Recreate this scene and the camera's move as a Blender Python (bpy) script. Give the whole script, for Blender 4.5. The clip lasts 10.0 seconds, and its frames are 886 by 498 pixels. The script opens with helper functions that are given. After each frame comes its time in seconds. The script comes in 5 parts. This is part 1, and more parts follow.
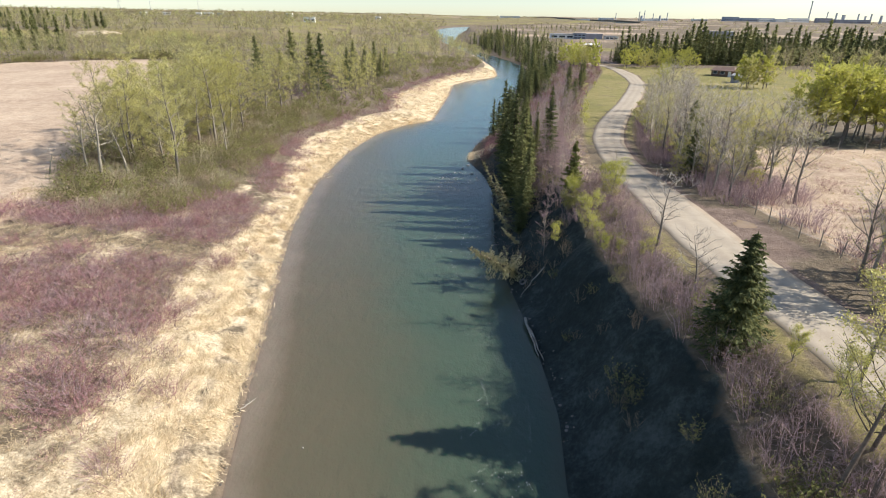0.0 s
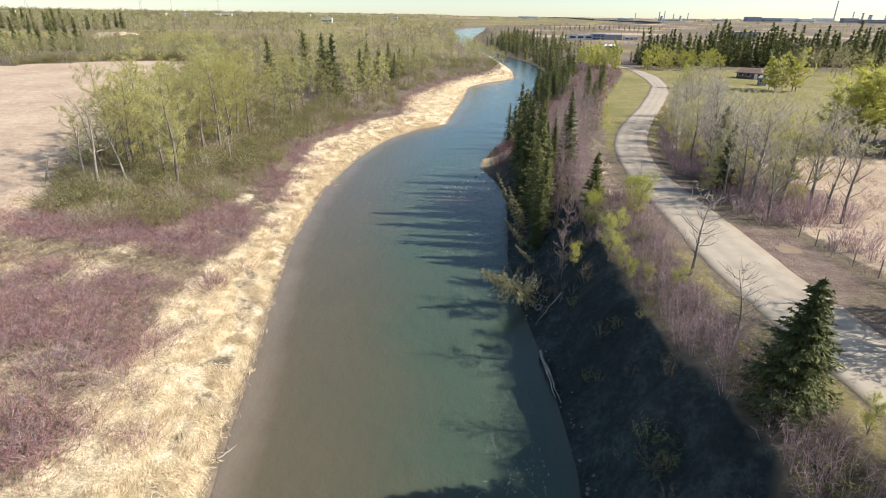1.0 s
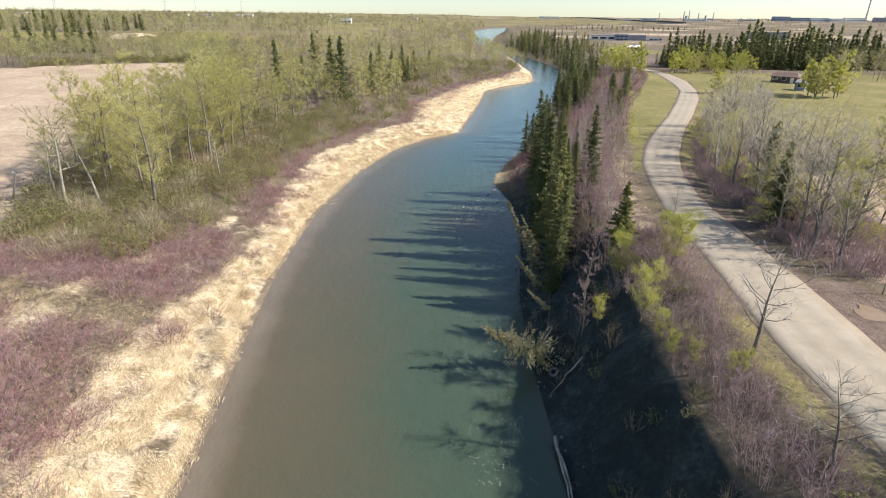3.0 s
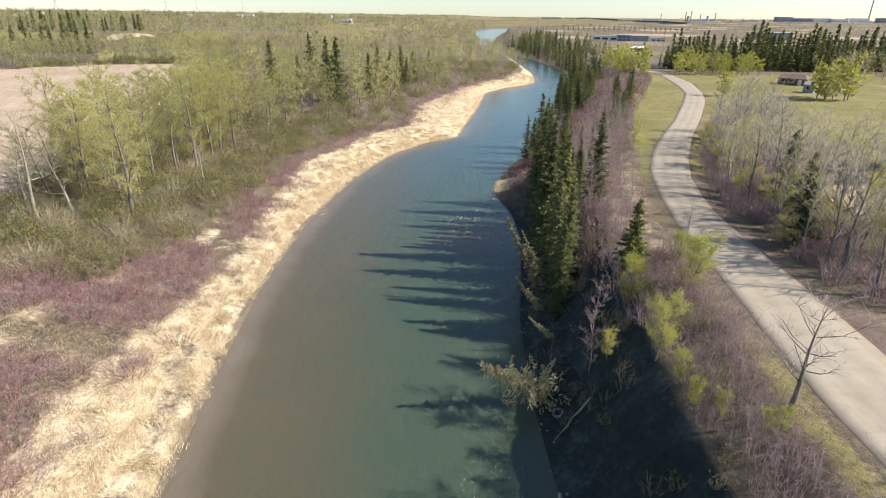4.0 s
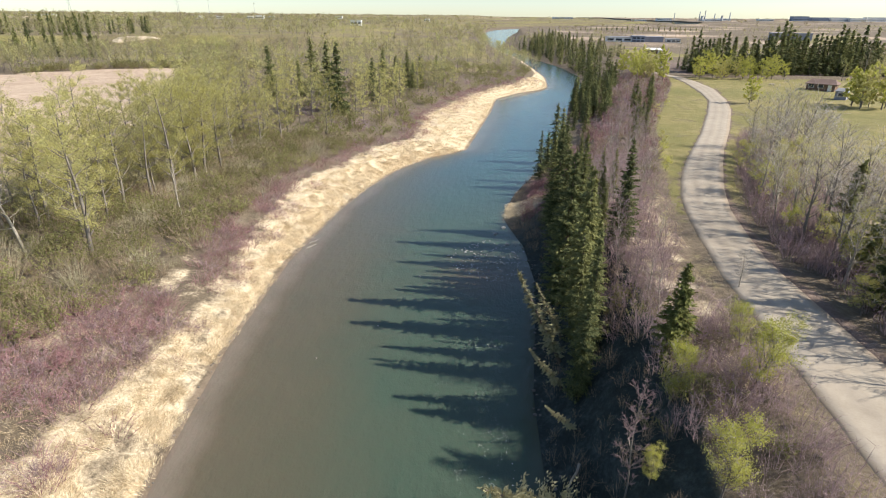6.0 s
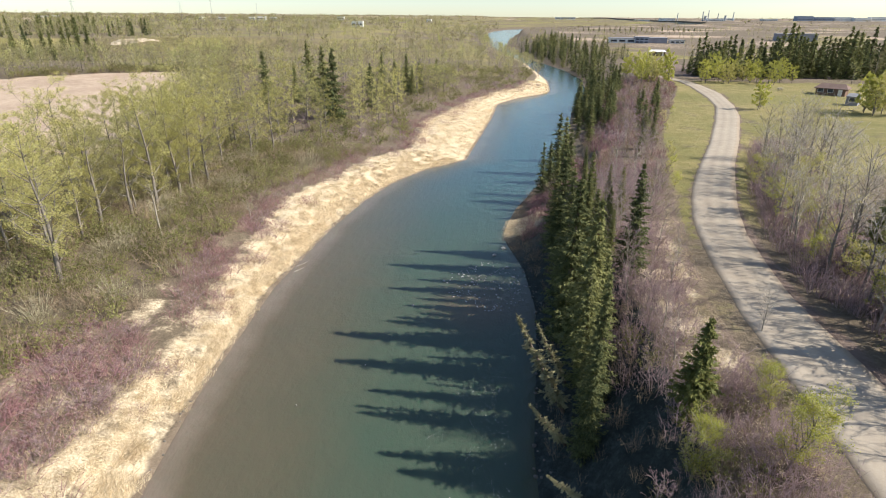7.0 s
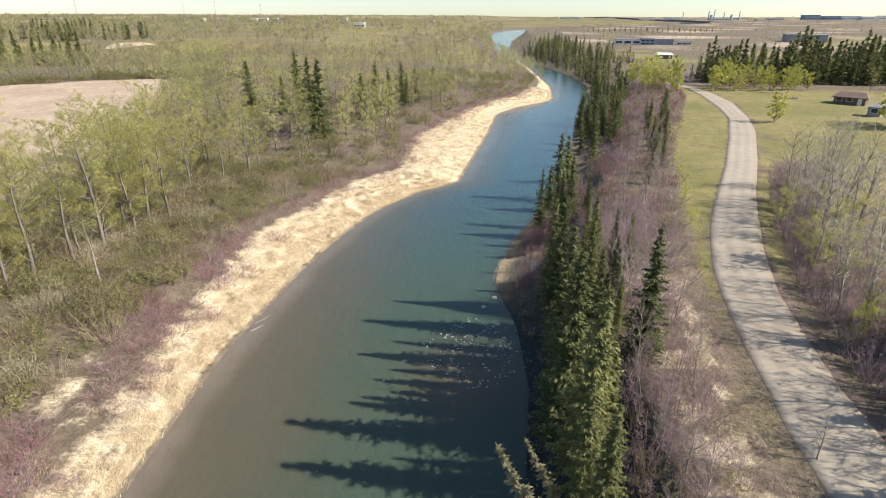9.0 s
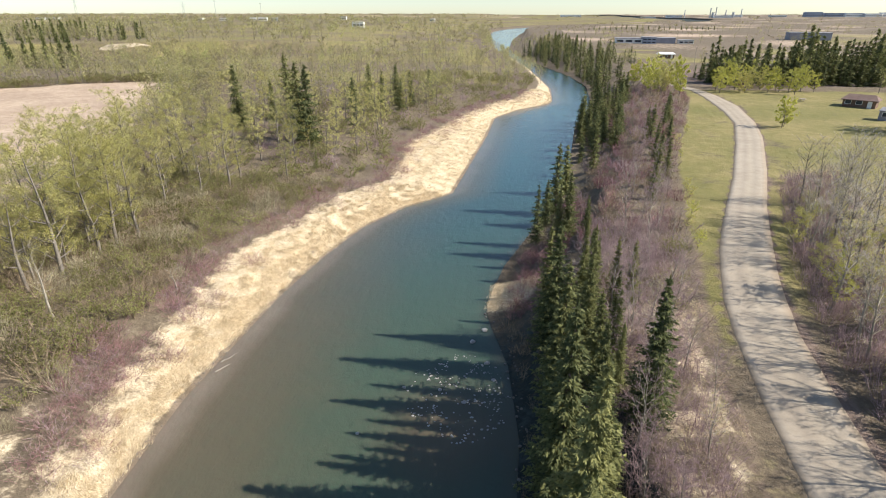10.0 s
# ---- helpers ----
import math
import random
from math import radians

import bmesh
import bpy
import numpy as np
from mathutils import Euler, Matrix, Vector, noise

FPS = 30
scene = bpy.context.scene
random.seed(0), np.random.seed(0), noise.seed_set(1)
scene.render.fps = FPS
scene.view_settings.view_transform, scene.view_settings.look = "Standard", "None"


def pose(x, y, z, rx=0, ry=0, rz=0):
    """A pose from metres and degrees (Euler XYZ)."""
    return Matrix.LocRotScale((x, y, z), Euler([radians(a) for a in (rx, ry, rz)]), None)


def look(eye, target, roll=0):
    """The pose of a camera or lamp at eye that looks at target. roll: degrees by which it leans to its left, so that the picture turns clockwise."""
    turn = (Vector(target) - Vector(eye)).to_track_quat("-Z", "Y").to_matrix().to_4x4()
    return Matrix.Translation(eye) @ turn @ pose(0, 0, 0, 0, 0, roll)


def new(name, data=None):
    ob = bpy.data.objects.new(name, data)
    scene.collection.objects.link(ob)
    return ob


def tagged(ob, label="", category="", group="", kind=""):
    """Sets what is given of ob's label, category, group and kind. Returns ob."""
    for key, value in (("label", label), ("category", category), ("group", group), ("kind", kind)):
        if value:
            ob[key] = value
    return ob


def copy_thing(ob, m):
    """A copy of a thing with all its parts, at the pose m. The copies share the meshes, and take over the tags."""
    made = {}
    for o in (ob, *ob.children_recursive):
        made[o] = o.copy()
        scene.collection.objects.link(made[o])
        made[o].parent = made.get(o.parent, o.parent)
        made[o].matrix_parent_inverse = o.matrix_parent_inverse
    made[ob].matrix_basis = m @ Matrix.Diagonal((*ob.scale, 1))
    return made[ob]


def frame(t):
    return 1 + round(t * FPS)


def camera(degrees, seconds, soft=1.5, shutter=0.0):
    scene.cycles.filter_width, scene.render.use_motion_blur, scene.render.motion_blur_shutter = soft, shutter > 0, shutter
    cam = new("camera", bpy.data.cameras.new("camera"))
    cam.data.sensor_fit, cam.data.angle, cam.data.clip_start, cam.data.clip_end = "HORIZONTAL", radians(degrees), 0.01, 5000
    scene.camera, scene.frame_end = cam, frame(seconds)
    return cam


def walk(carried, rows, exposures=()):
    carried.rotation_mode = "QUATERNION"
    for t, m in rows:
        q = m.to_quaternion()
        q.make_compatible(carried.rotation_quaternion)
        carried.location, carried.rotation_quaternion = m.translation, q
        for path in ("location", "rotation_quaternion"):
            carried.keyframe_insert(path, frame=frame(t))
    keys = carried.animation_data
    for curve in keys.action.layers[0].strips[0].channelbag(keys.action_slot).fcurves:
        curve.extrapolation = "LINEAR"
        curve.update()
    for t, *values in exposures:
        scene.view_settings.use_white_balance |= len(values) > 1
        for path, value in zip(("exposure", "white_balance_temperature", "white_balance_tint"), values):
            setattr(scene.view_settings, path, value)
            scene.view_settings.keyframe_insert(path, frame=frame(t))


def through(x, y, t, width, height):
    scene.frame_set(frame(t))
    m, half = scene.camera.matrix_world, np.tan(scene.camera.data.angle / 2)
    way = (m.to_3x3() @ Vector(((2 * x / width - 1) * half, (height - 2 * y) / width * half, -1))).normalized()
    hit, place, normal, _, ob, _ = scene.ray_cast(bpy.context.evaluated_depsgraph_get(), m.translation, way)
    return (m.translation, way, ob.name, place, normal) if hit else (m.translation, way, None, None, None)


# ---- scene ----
cam = camera(78.1, 10.0, 0.95)
PATH = [
    (0, (0.528, 0.35, 23.203), (0.529, 2.189, 22.417), 0.9),
    (0.5, (0.782, 2.632, 23.179), (0.784, 4.471, 22.394), 0.9),
    (1, (1.076, 4.884, 23.19), (1.021, 6.723, 22.405), 0.8),
    (1.5, (1.355, 7.129, 23.233), (1.238, 8.965, 22.448), 0.8),
    (2, (1.669, 9.274, 23.329), (1.553, 11.11, 22.544), 0.8),
    (2.5, (2.021, 11.416, 23.387), (1.901, 13.251, 22.602), 0.7),
    (4, (2.6, 17.793, 23.376), (2.474, 19.629, 22.592), 0.7),
    (4.5, (2.667, 19.985, 23.318), (2.526, 21.819, 22.534), 0.7),
    (5, (2.685, 22.216, 23.436), (2.529, 24.049, 22.651), 0.7),
    (5.5, (2.707, 24.487, 23.728), (2.548, 26.32, 22.944), 0.6),
    (7, (3.087, 31.134, 25.018), (2.915, 32.966, 24.235), 0.4),
    (7.5, (3.349, 33.378, 25.392), (3.174, 35.21, 24.61), 0.4),
    (8, (3.648, 35.623, 25.764), (3.468, 37.454, 24.981), 0.3),
    (8.5, (4.013, 38.033, 26.22), (3.828, 39.864, 25.437), 0.3),
    (9, (4.41, 40.603, 26.642), (4.222, 42.433, 25.858), 0.2),
    (9.5, (4.873, 43.297, 27.041), (4.681, 45.126, 26.255), 0.1),
    (10, (5.36, 46.106, 27.39), (5.167, 47.933, 26.601), 0.0),
]
walk(cam, [(t, look(eye, target, roll)) for t, eye, target, roll in PATH])

# ---- world, sun, exposure ----
SUN_DIR = Vector((1.0, -0.045, 0.755)).normalized()
world = bpy.data.worlds.new("daylight")
scene.world = world
world.use_nodes = True
wn = world.node_tree.nodes
sky = wn.new("ShaderNodeTexSky")
sky.sky_type = "NISHITA"
sky.sun_disc = False
sky.sun_elevation = radians(37.0)
sky.sun_rotation = radians(92.6)
sky.altitude = 650.0
sky.air_density, sky.dust_density, sky.ozone_density = 1.0, 1.0, 1.0
wn["Background"].inputs["Strength"].default_value = 0.106
# the lowest haze of the sky sits a little below the eye's level
way = wn.new("ShaderNodeTexCoord")
lift = wn.new("ShaderNodeVectorMath")
lift.operation = "ADD"
lift.inputs[1].default_value = (0, 0, 0.018)
world.node_tree.links.new(way.outputs["Generated"], lift.inputs[0])
world.node_tree.links.new(lift.outputs[0], sky.inputs["Vector"])
world.node_tree.links.new(sky.outputs["Color"], wn["Background"].inputs["Color"])
sun_data = bpy.data.lights.new("sun", "SUN")
sun_data.energy, sun_data.angle, sun_data.color = 5.0, radians(0.53), (1.0, 0.93, 0.83)
sun = new("sun", sun_data)
sun.matrix_world = look(SUN_DIR * 500, (0, 0, 0))
scene.view_settings.exposure = 0.71

rng = np.random.default_rng(7)

# ---- plan: river banks, road, heights ----
def table(*pairs):
    ys, vs = zip(*pairs)
    return lambda y: np.interp(y, ys, vs)

LEFT_BANK = table((-300, -14), (-60, -8), (0, -9), (21, -10.7), (30, -12.3), (37, -13.3), (50, -15.6), (61, -17.2), (78, -18.2), (95, -17.2),
                  (106, -15.6), (116, -13.2), (125, -9), (133, -2.2), (163, 0.5), (180, 2.0), (206, 3.5), (222, 11), (233, 20), (240, 22.5), (250, 23),
                  (275, 24.5), (313, 22.5), (375, 18.5), (430, 12), (493, 5), (560, -3), (652, -7), (877, -18), (1050, -14), (1177, -4), (1318, 28), (1580, 141), (1800, 320), (2050, 590))
RIGHT_BANK = table((-300, 8), (0, 6.5), (22, 7.2), (28, 7.9), (37, 7.6), (47, 6.5), (58, 6.2), (66, 6.8), (76, 7.4), (85, 6.6), (91, 5.0), (94, 4.4),
                   (98, 4.8), (105, 6.1), (116, 9.6), (133, 15), (155, 19), (195, 24.5), (230, 34), (286, 39.4), (331, 36.2), (400, 24), (465, 13.2), (546, 9),
                   (706, 13), (930, 27), (1187, 53), (1330, 92), (1448, 142), (1600, 235), (1800, 420), (2050, 690))
CREST_DROP = table((-50, 0.78), (15, 0.74), (18, 0.74), (23, 0.84), (31, 0.8), (36, 0.77), (45, 0.82), (55, 0.92), (70, 1.0))
CREST_X = table((-50, 13.4), (15, 13.5), (18, 13.7), (23, 14.8), (31, 14.0), (36, 13.4), (45, 13.6), (52, 14.2), (70, 14.2), (93, 15.5), (116, 21), (140, 29),
                (200, 45), (240, 52), (342, 62), (460, 40), (600, 40))
STRAW_W = table((0, 8.5), (36, 8), (51, 6.2), (58, 4.4), (72, 4.2), (81, 5.6), (92, 7.0), (101, 8.8), (114, 7.6), (126, 9.4), (162, 13), (184, 9.5), (212, 6.5), (240, 10), (262, 6), (300, 2), (500, 2))
ROAD_L = table((-60, 19.5), (15, 18.9), (31, 18.5), (38, 18.4), (45, 18.8), (55, 19.6), (66, 20.4), (73.5, 21.5), (80.5, 22.7), (88.5, 24.4), (99.5, 27.9),
               (108, 31.2), (129, 40), (155, 50), (180, 59), (196, 62.3), (223, 65.7), (238, 66.2), (250, 63), (264, 57))
ROAD_R = table((-60, 24.4), (15, 23.9), (31, 23.5), (38, 23.5), (45, 24.0), (55, 24.4), (69, 25.0), (75.5, 26.2), (82.5, 27.6), (91, 30), (101.5, 33.7),
               (112.5, 37.8), (133.5, 46.6), (162, 57.8), (182, 64.2), (206, 69.3), (225, 70.3), (239, 69.6), (252, 66.5), (266, 61))
ROAD_Z = table((-60, 10.5), (15, 8.7), (31, 8.0), (45, 7.4), (65, 6.6), (87, 5.7), (110, 5.5), (135, 5.0), (185, 4.3), (235, 4.7), (300, 4.7), (600, 5))
LAWN_X = table((60, 19.0), (85, 22.5), (105, 26.5), (140, 35), (180, 48), (214, 59), (236, 64))
FIELD_X = table((-300, -43), (47, -43), (57, -44.5), (73, -52), (89, -56.5), (103, -59.5), (118, -62), (160, -78), (200, -95), (237, -115), (252, -125), (256, -9000))
FIELD_END = table((-400, 140), (-172, 214), (-150, 240), (-125, 252), (0, 252))
RAMP = table((0, 0), (300, 0), (560, -0.8), (900, 3.0), (1600, 7), (2600, 10.5), (3600, 15.5), (4600, 20), (9000, 22))


def smooth(a, b, v):
    t = np.clip((v - a) / (b - a), 0, 1)
    return t * t * (3 - 2 * t)


def wave(x, y, s, seed):
    """Cheap smooth noise in -1..1 from a few turned sines."""
    r = np.random.default_rng(seed)
    out = 0
    for k in range(5):
        a, p, f = r.uniform(0, 6.28), r.uniform(0, 6.28), r.uniform(0.6, 1.7) / s
        out = out + np.sin((x * math.cos(a) + y * math.sin(a)) * f * 6.28 + p + 1.3 * np.sin((x * math.sin(a) - y * math.cos(a)) * f * 4.1 + p))
    return out / 3.2


def height(x, y):
    x, y = np.asarray(x, float), np.asarray(y, float)
    lb, rb, zr = LEFT_BANK(y), RIGHT_BANK(y), ROAD_Z(y)
    crest = CREST_X(y) + (0.45 * wave(y, y * 0.3, 5, 71) + 0.35 * wave(y, y * 0.7, 1.9, 72)) * (y < 60)
    far = RAMP(np.hypot(x, y))
    dl = lb - x
    left = np.interp(dl, (0, 0.9, 1.3, 2.4, 5, 10, 15, 25, 90, 400), (0, 0.1, 0.42, 0.62, 1.4, 2.15, 2.6, 3.2, 3.7, 4.2))
    left = left + (0.16 * wave(x, y, 2.2, 1) + 0.14 * wave(x, y * 0.6, 4.2, 7)) * smooth(1.0, 3.0, dl) + 0.16 * wave(x, y, 9, 2) * smooth(4, 12, dl)
    # terrace with a bare cut face on the far left
    left = left + 7.5 * smooth(446, 453, np.hypot(x, y)) * smooth(-60, -180, x)
    dr = x - rb
    rise = np.clip(dr / np.maximum(crest - rb, 1.0), 0, 1)
    steep = np.interp(rise, (0, 0.14, 0.3, 0.62, 0.86, 1.0), (0.0, 0.05, 0.2, 0.62, 0.93, 1.0))
    drop = CREST_DROP(y)
    right = zr * steep * (drop + (1 - drop) * smooth(crest, ROAD_L(y) - 1.3, x))
    cut = smooth(0.1, 0.4, rise) * smooth(1.0, 0.8, rise)
    right = right + cut * (0.45 * wave(x, y, 5.5, 3) + 0.14 * wave(x, y, 1.9, 4) + 0.05 * wave(x, y, 1.1, 6))
    right = right + smooth(1.2, 1.6, dr / np.maximum(crest - rb, 1)) * 0.1 * wave(x, y, 2.7, 5)
    rl, rr = ROAD_L(y), ROAD_R(y)
    ongrade = smooth(rl - 2.4, rl - 1.0, x) * smooth(rr + 2.4, rr + 1.0, x) * (y < 262)
    right = right * (1 - ongrade) + (zr - 0.045) * ongrade
    sag = np.exp(-((x - 26.0) ** 2 + (y - 43.3) ** 2) / 6.0)
    right = right * (1 - sag) + (zr - 0.14) * sag
    ditch = np.exp(-((x - rr - 2.6) / 1.1) ** 2) * smooth(60, 75, y) * smooth(150, 110, y)
    right = right - 0.45 * ditch
    bed = -0.25 - 0.9 * smooth(0, 3, np.minimum(-dl, -dr))
    river = (x > lb) & (x < rb) & (y < 2050)
    z = np.where(river, bed, np.where(x < (lb + rb) / 2, left, right))
    amp = smooth(400, 1500, np.hypot(x, y))
    return z + np.where(river, 0, smooth(0, 60 + 0.12 * np.hypot(x, y), np.where(y > 2050, 9999, np.maximum(lb - x, x - rb))) * (far + amp * (2.0 * wave(x, y, 700, 8) + 1.0 * wave(x, y, 260, 9))))


def ground_z(x, y):
    return float(height(np.array([x]), np.array([y]))[0])


# ---- materials ----
def material(name, build, rough=0.9):
    m = bpy.data.materials.new(name)
    m.use_nodes = True
    nt = m.node_tree
    b = nt.nodes["Principled BSDF"]
    b.inputs["Roughness"].default_value = rough
    b.inputs["Specular IOR Level"].default_value = 0.25
    build(nt, b)
    return m


def node(nt, kind, **inputs):
    n = nt.nodes.new(kind)
    for k, v in inputs.items():
        n.inputs[k].default_value = v
    return n


def coords(nt):
    return nt.nodes.new("ShaderNodeTexCoord").outputs["Object"]


def world_pos(nt):
    return nt.nodes.new("ShaderNodeNewGeometry").outputs["Position"]


def noise_tex(nt, vec, scale, detail=4.0, rough=0.6):
    n = node(nt, "ShaderNodeTexNoise", Scale=scale, Detail=detail, Roughness=rough)
    nt.links.new(vec, n.inputs["Vector"])
    return n.outputs["Fac"]


def ramp(nt, fac, *stops):
    r = nt.nodes.new("ShaderNodeValToRGB")
    e = r.color_ramp.elements
    while len(e) < len(stops):
        e.new(0.5)
    for el, (p, c) in zip(e, stops):
        el.position, el.color = p, (*c, 1)
    nt.links.new(fac, r.inputs["Fac"])
    return r.outputs["Color"]


def mix(nt, fac, a, b, mode="MIX"):
    m = nt.nodes.new("ShaderNodeMix")
    m.data_type, m.blend_type = "RGBA", mode
    for sock, v in ((m.inputs[0], fac), (m.inputs[6], a), (m.inputs[7], b)):
        if isinstance(v, (int, float)):
            sock.default_value = v
        elif isinstance(v, tuple):
            sock.default_value = (*v, 1)
        else:
            nt.links.new(v, sock)
    return m.outputs[2]


def maths(nt, op, a, b=0.0, clamp=False):
    m = nt.nodes.new("ShaderNodeMath")
    m.operation, m.use_clamp = op, clamp
    for sock, v in zip(m.inputs, (a, b)):
        if isinstance(v, (int, float)):
            sock.default_value = v
        else:
            nt.links.new(v, sock)
    return m.outputs[0]


def bump(nt, b, h, strength, distance=0.05):
    n = node(nt, "ShaderNodeBump", Strength=strength, Distance=distance)
    nt.links.new(h, n.inputs["Height"])
    nt.links.new(n.outputs["Normal"], b.inputs["Normal"])


def attribute(nt, name):
    a = nt.nodes.new("ShaderNodeAttribute")
    a.attribute_name = name
    return a


def plain(name, c1, c2, scale, rough=0.85, relief=0.3, metal=0.0):
    """Two tones mottled at two scales with a fine relief."""
    def build(nt, b):
        p = coords(nt)
        big, small = noise_tex(nt, p, scale * 0.2, 3), noise_tex(nt, p, scale, 6, 0.7)
        f = maths(nt, "ADD", maths(nt, "MULTIPLY", big, 0.5), maths(nt, "MULTIPLY", small, 0.5))
        nt.links.new(ramp(nt, f, (0.36, c1), (0.64, c2)), b.inputs["Base Color"])
        b.inputs["Metallic"].default_value = metal
        bump(nt, b, small, relief, 0.03)
    return material(name, build, rough)


def foliage(name, c1, c2, through=0.3, by_leaf=0.5):
    """Leaves or needles: two tones by leaf and by tree, some light let through."""
    def build(nt, b):
        isl = nt.nodes.new("ShaderNodeNewGeometry").outputs["Random Per Island"]
        ob = nt.nodes.new("ShaderNodeObjectInfo").outputs["Random"]
        tint = attribute(nt, "tint").outputs["Fac"]
        f = maths(nt, "ADD", maths(nt, "MULTIPLY", isl, by_leaf), maths(nt, "MULTIPLY", maths(nt, "FRACT", maths(nt, "ADD", ob, tint)), 1 - by_leaf))
        col = ramp(nt, f, (0.1, c1), (0.9, c2))
        nt.links.new(col, b.inputs["Base Color"])
        tr = nt.nodes.new("ShaderNodeBsdfTranslucent")
        nt.links.new(col, tr.inputs["Color"])
        ms = node(nt, "ShaderNodeMixShader", Fac=through)
        nt.links.new(b.outputs[0], ms.inputs[1])
        nt.links.new(tr.outputs[0], ms.inputs[2])
        nt.links.new(ms.outputs[0], nt.nodes["Material Output"].inputs["Surface"])
    return material(name, build, 0.75)


STRAW, STRAW_PALE = (0.53, 0.43, 0.285), (0.82, 0.71, 0.52)


def ground_build(nt, b):
    p = world_pos(nt)
    fine, mid, big = noise_tex(nt, p, 3.2, 6, 0.75), noise_tex(nt, p, 0.55, 5, 0.65), noise_tex(nt, p, 0.06, 4, 0.6)
    z1, z2 = attribute(nt, "zone_a"), attribute(nt, "zone_b")
    s1 = nt.nodes.new("ShaderNodeSeparateColor"); nt.links.new(z1.outputs["Color"], s1.inputs[0])
    s2 = nt.nodes.new("ShaderNodeSeparateColor"); nt.links.new(z2.outputs["Color"], s2.inputs[0])

    def zone(out):
        """A zone's mask with a ragged border."""
        v = maths(nt, "ADD", out, maths(nt, "MULTIPLY", maths(nt, "SUBTRACT", mid, 0.5), 0.9))
        v = maths(nt, "ADD", v, maths(nt, "MULTIPLY", maths(nt, "SUBTRACT", fine, 0.5), 0.5))
        return maths(nt, "MULTIPLY", maths(nt, "SUBTRACT", v, 0.35), 3.2, True)
    litter = ramp(nt, maths(nt, "ADD", maths(nt, "MULTIPLY", fine, 0.6), maths(nt, "MULTIPLY", mid, 0.4)), (0.3, (0.075, 0.06, 0.04)), (0.52, (0.165, 0.13, 0.09)), (0.72, (0.29, 0.24, 0.165)))
    # straw tones; the darkest stop paints specks of shade between clumps
    straw = ramp(nt, maths(nt, "ADD", maths(nt, "MULTIPLY", noise_tex(nt, p, 7.0, 5, 0.8), 0.5), maths(nt, "ADD", maths(nt, "MULTIPLY", fine, 0.25), maths(nt, "MULTIPLY", mid, 0.25))), (0.38, (0.24, 0.17, 0.10)), (0.49, STRAW), (0.62, STRAW_PALE))
    field = ramp(nt, maths(nt, "ADD", maths(nt, "MULTIPLY", fine, 0.4), maths(nt, "ADD", maths(nt, "MULTIPLY", mid, 0.3), maths(nt, "MULTIPLY", big, 0.3))), (0.36, (0.28, 0.205, 0.15)), (0.5, (0.44, 0.335, 0.245)), (0.63, (0.6, 0.485, 0.365)))
    lawn = ramp(nt, maths(nt, "ADD", maths(nt, "MULTIPLY", fine, 0.35), maths(nt, "ADD", maths(nt, "MULTIPLY", mid, 0.25), maths(nt, "MULTIPLY", big, 0.4))), (0.34, (0.135, 0.14, 0.045)), (0.5, (0.215, 0.19, 0.072)), (0.64, (0.34, 0.27, 0.135)))
    # bare bank soil, its colour darkened and cooled to hold the bank's shade
    shaded_soil = ramp(nt, maths(nt, "ADD", maths(nt, "MULTIPLY", fine, 0.35), maths(nt, "ADD", maths(nt, "MULTIPLY", mid, 0.35), maths(nt, "MULTIPLY", noise_tex(nt, p, 0.22, 3), 0.3))), (0.36, (0.013, 0.019, 0.016)), (0.5, (0.03, 0.04, 0.036)), (0.62, (0.075, 0.09, 0.083)))
    dirt = ramp(nt, maths(nt, "ADD", maths(nt, "MULTIPLY", fine, 0.4), maths(nt, "MULTIPLY", mid, 0.6)), (0.34, (0.115, 0.08, 0.064)), (0.55, (0.21, 0.155, 0.125)), (0.7, (0.29, 0.225, 0.18)))
    col = mix(nt, zone(s2.outputs[2]), litter, dirt)
    col = mix(nt, zone(s1.outputs[2]), col, shaded_soil)
    col = mix(nt, zone(s2.outputs[0]), col, field)
    col = mix(nt, zone(s1.outputs[1]), col, lawn)
    col = mix(nt, zone(s1.outputs[0]), col, straw)
    col = mix(nt, zone(s2.outputs[1]), col, ramp(nt, mid, (0.35, (0.15, 0.115, 0.08)), (0.65, (0.25, 0.195, 0.14))))
    nt.links.new(col, b.inputs["Base Color"])
    bump(nt, b, maths(nt, "ADD", fine, mid), 0.8, 0.2)


GROUND = material("earth_and_grass", ground_build, 0.95)


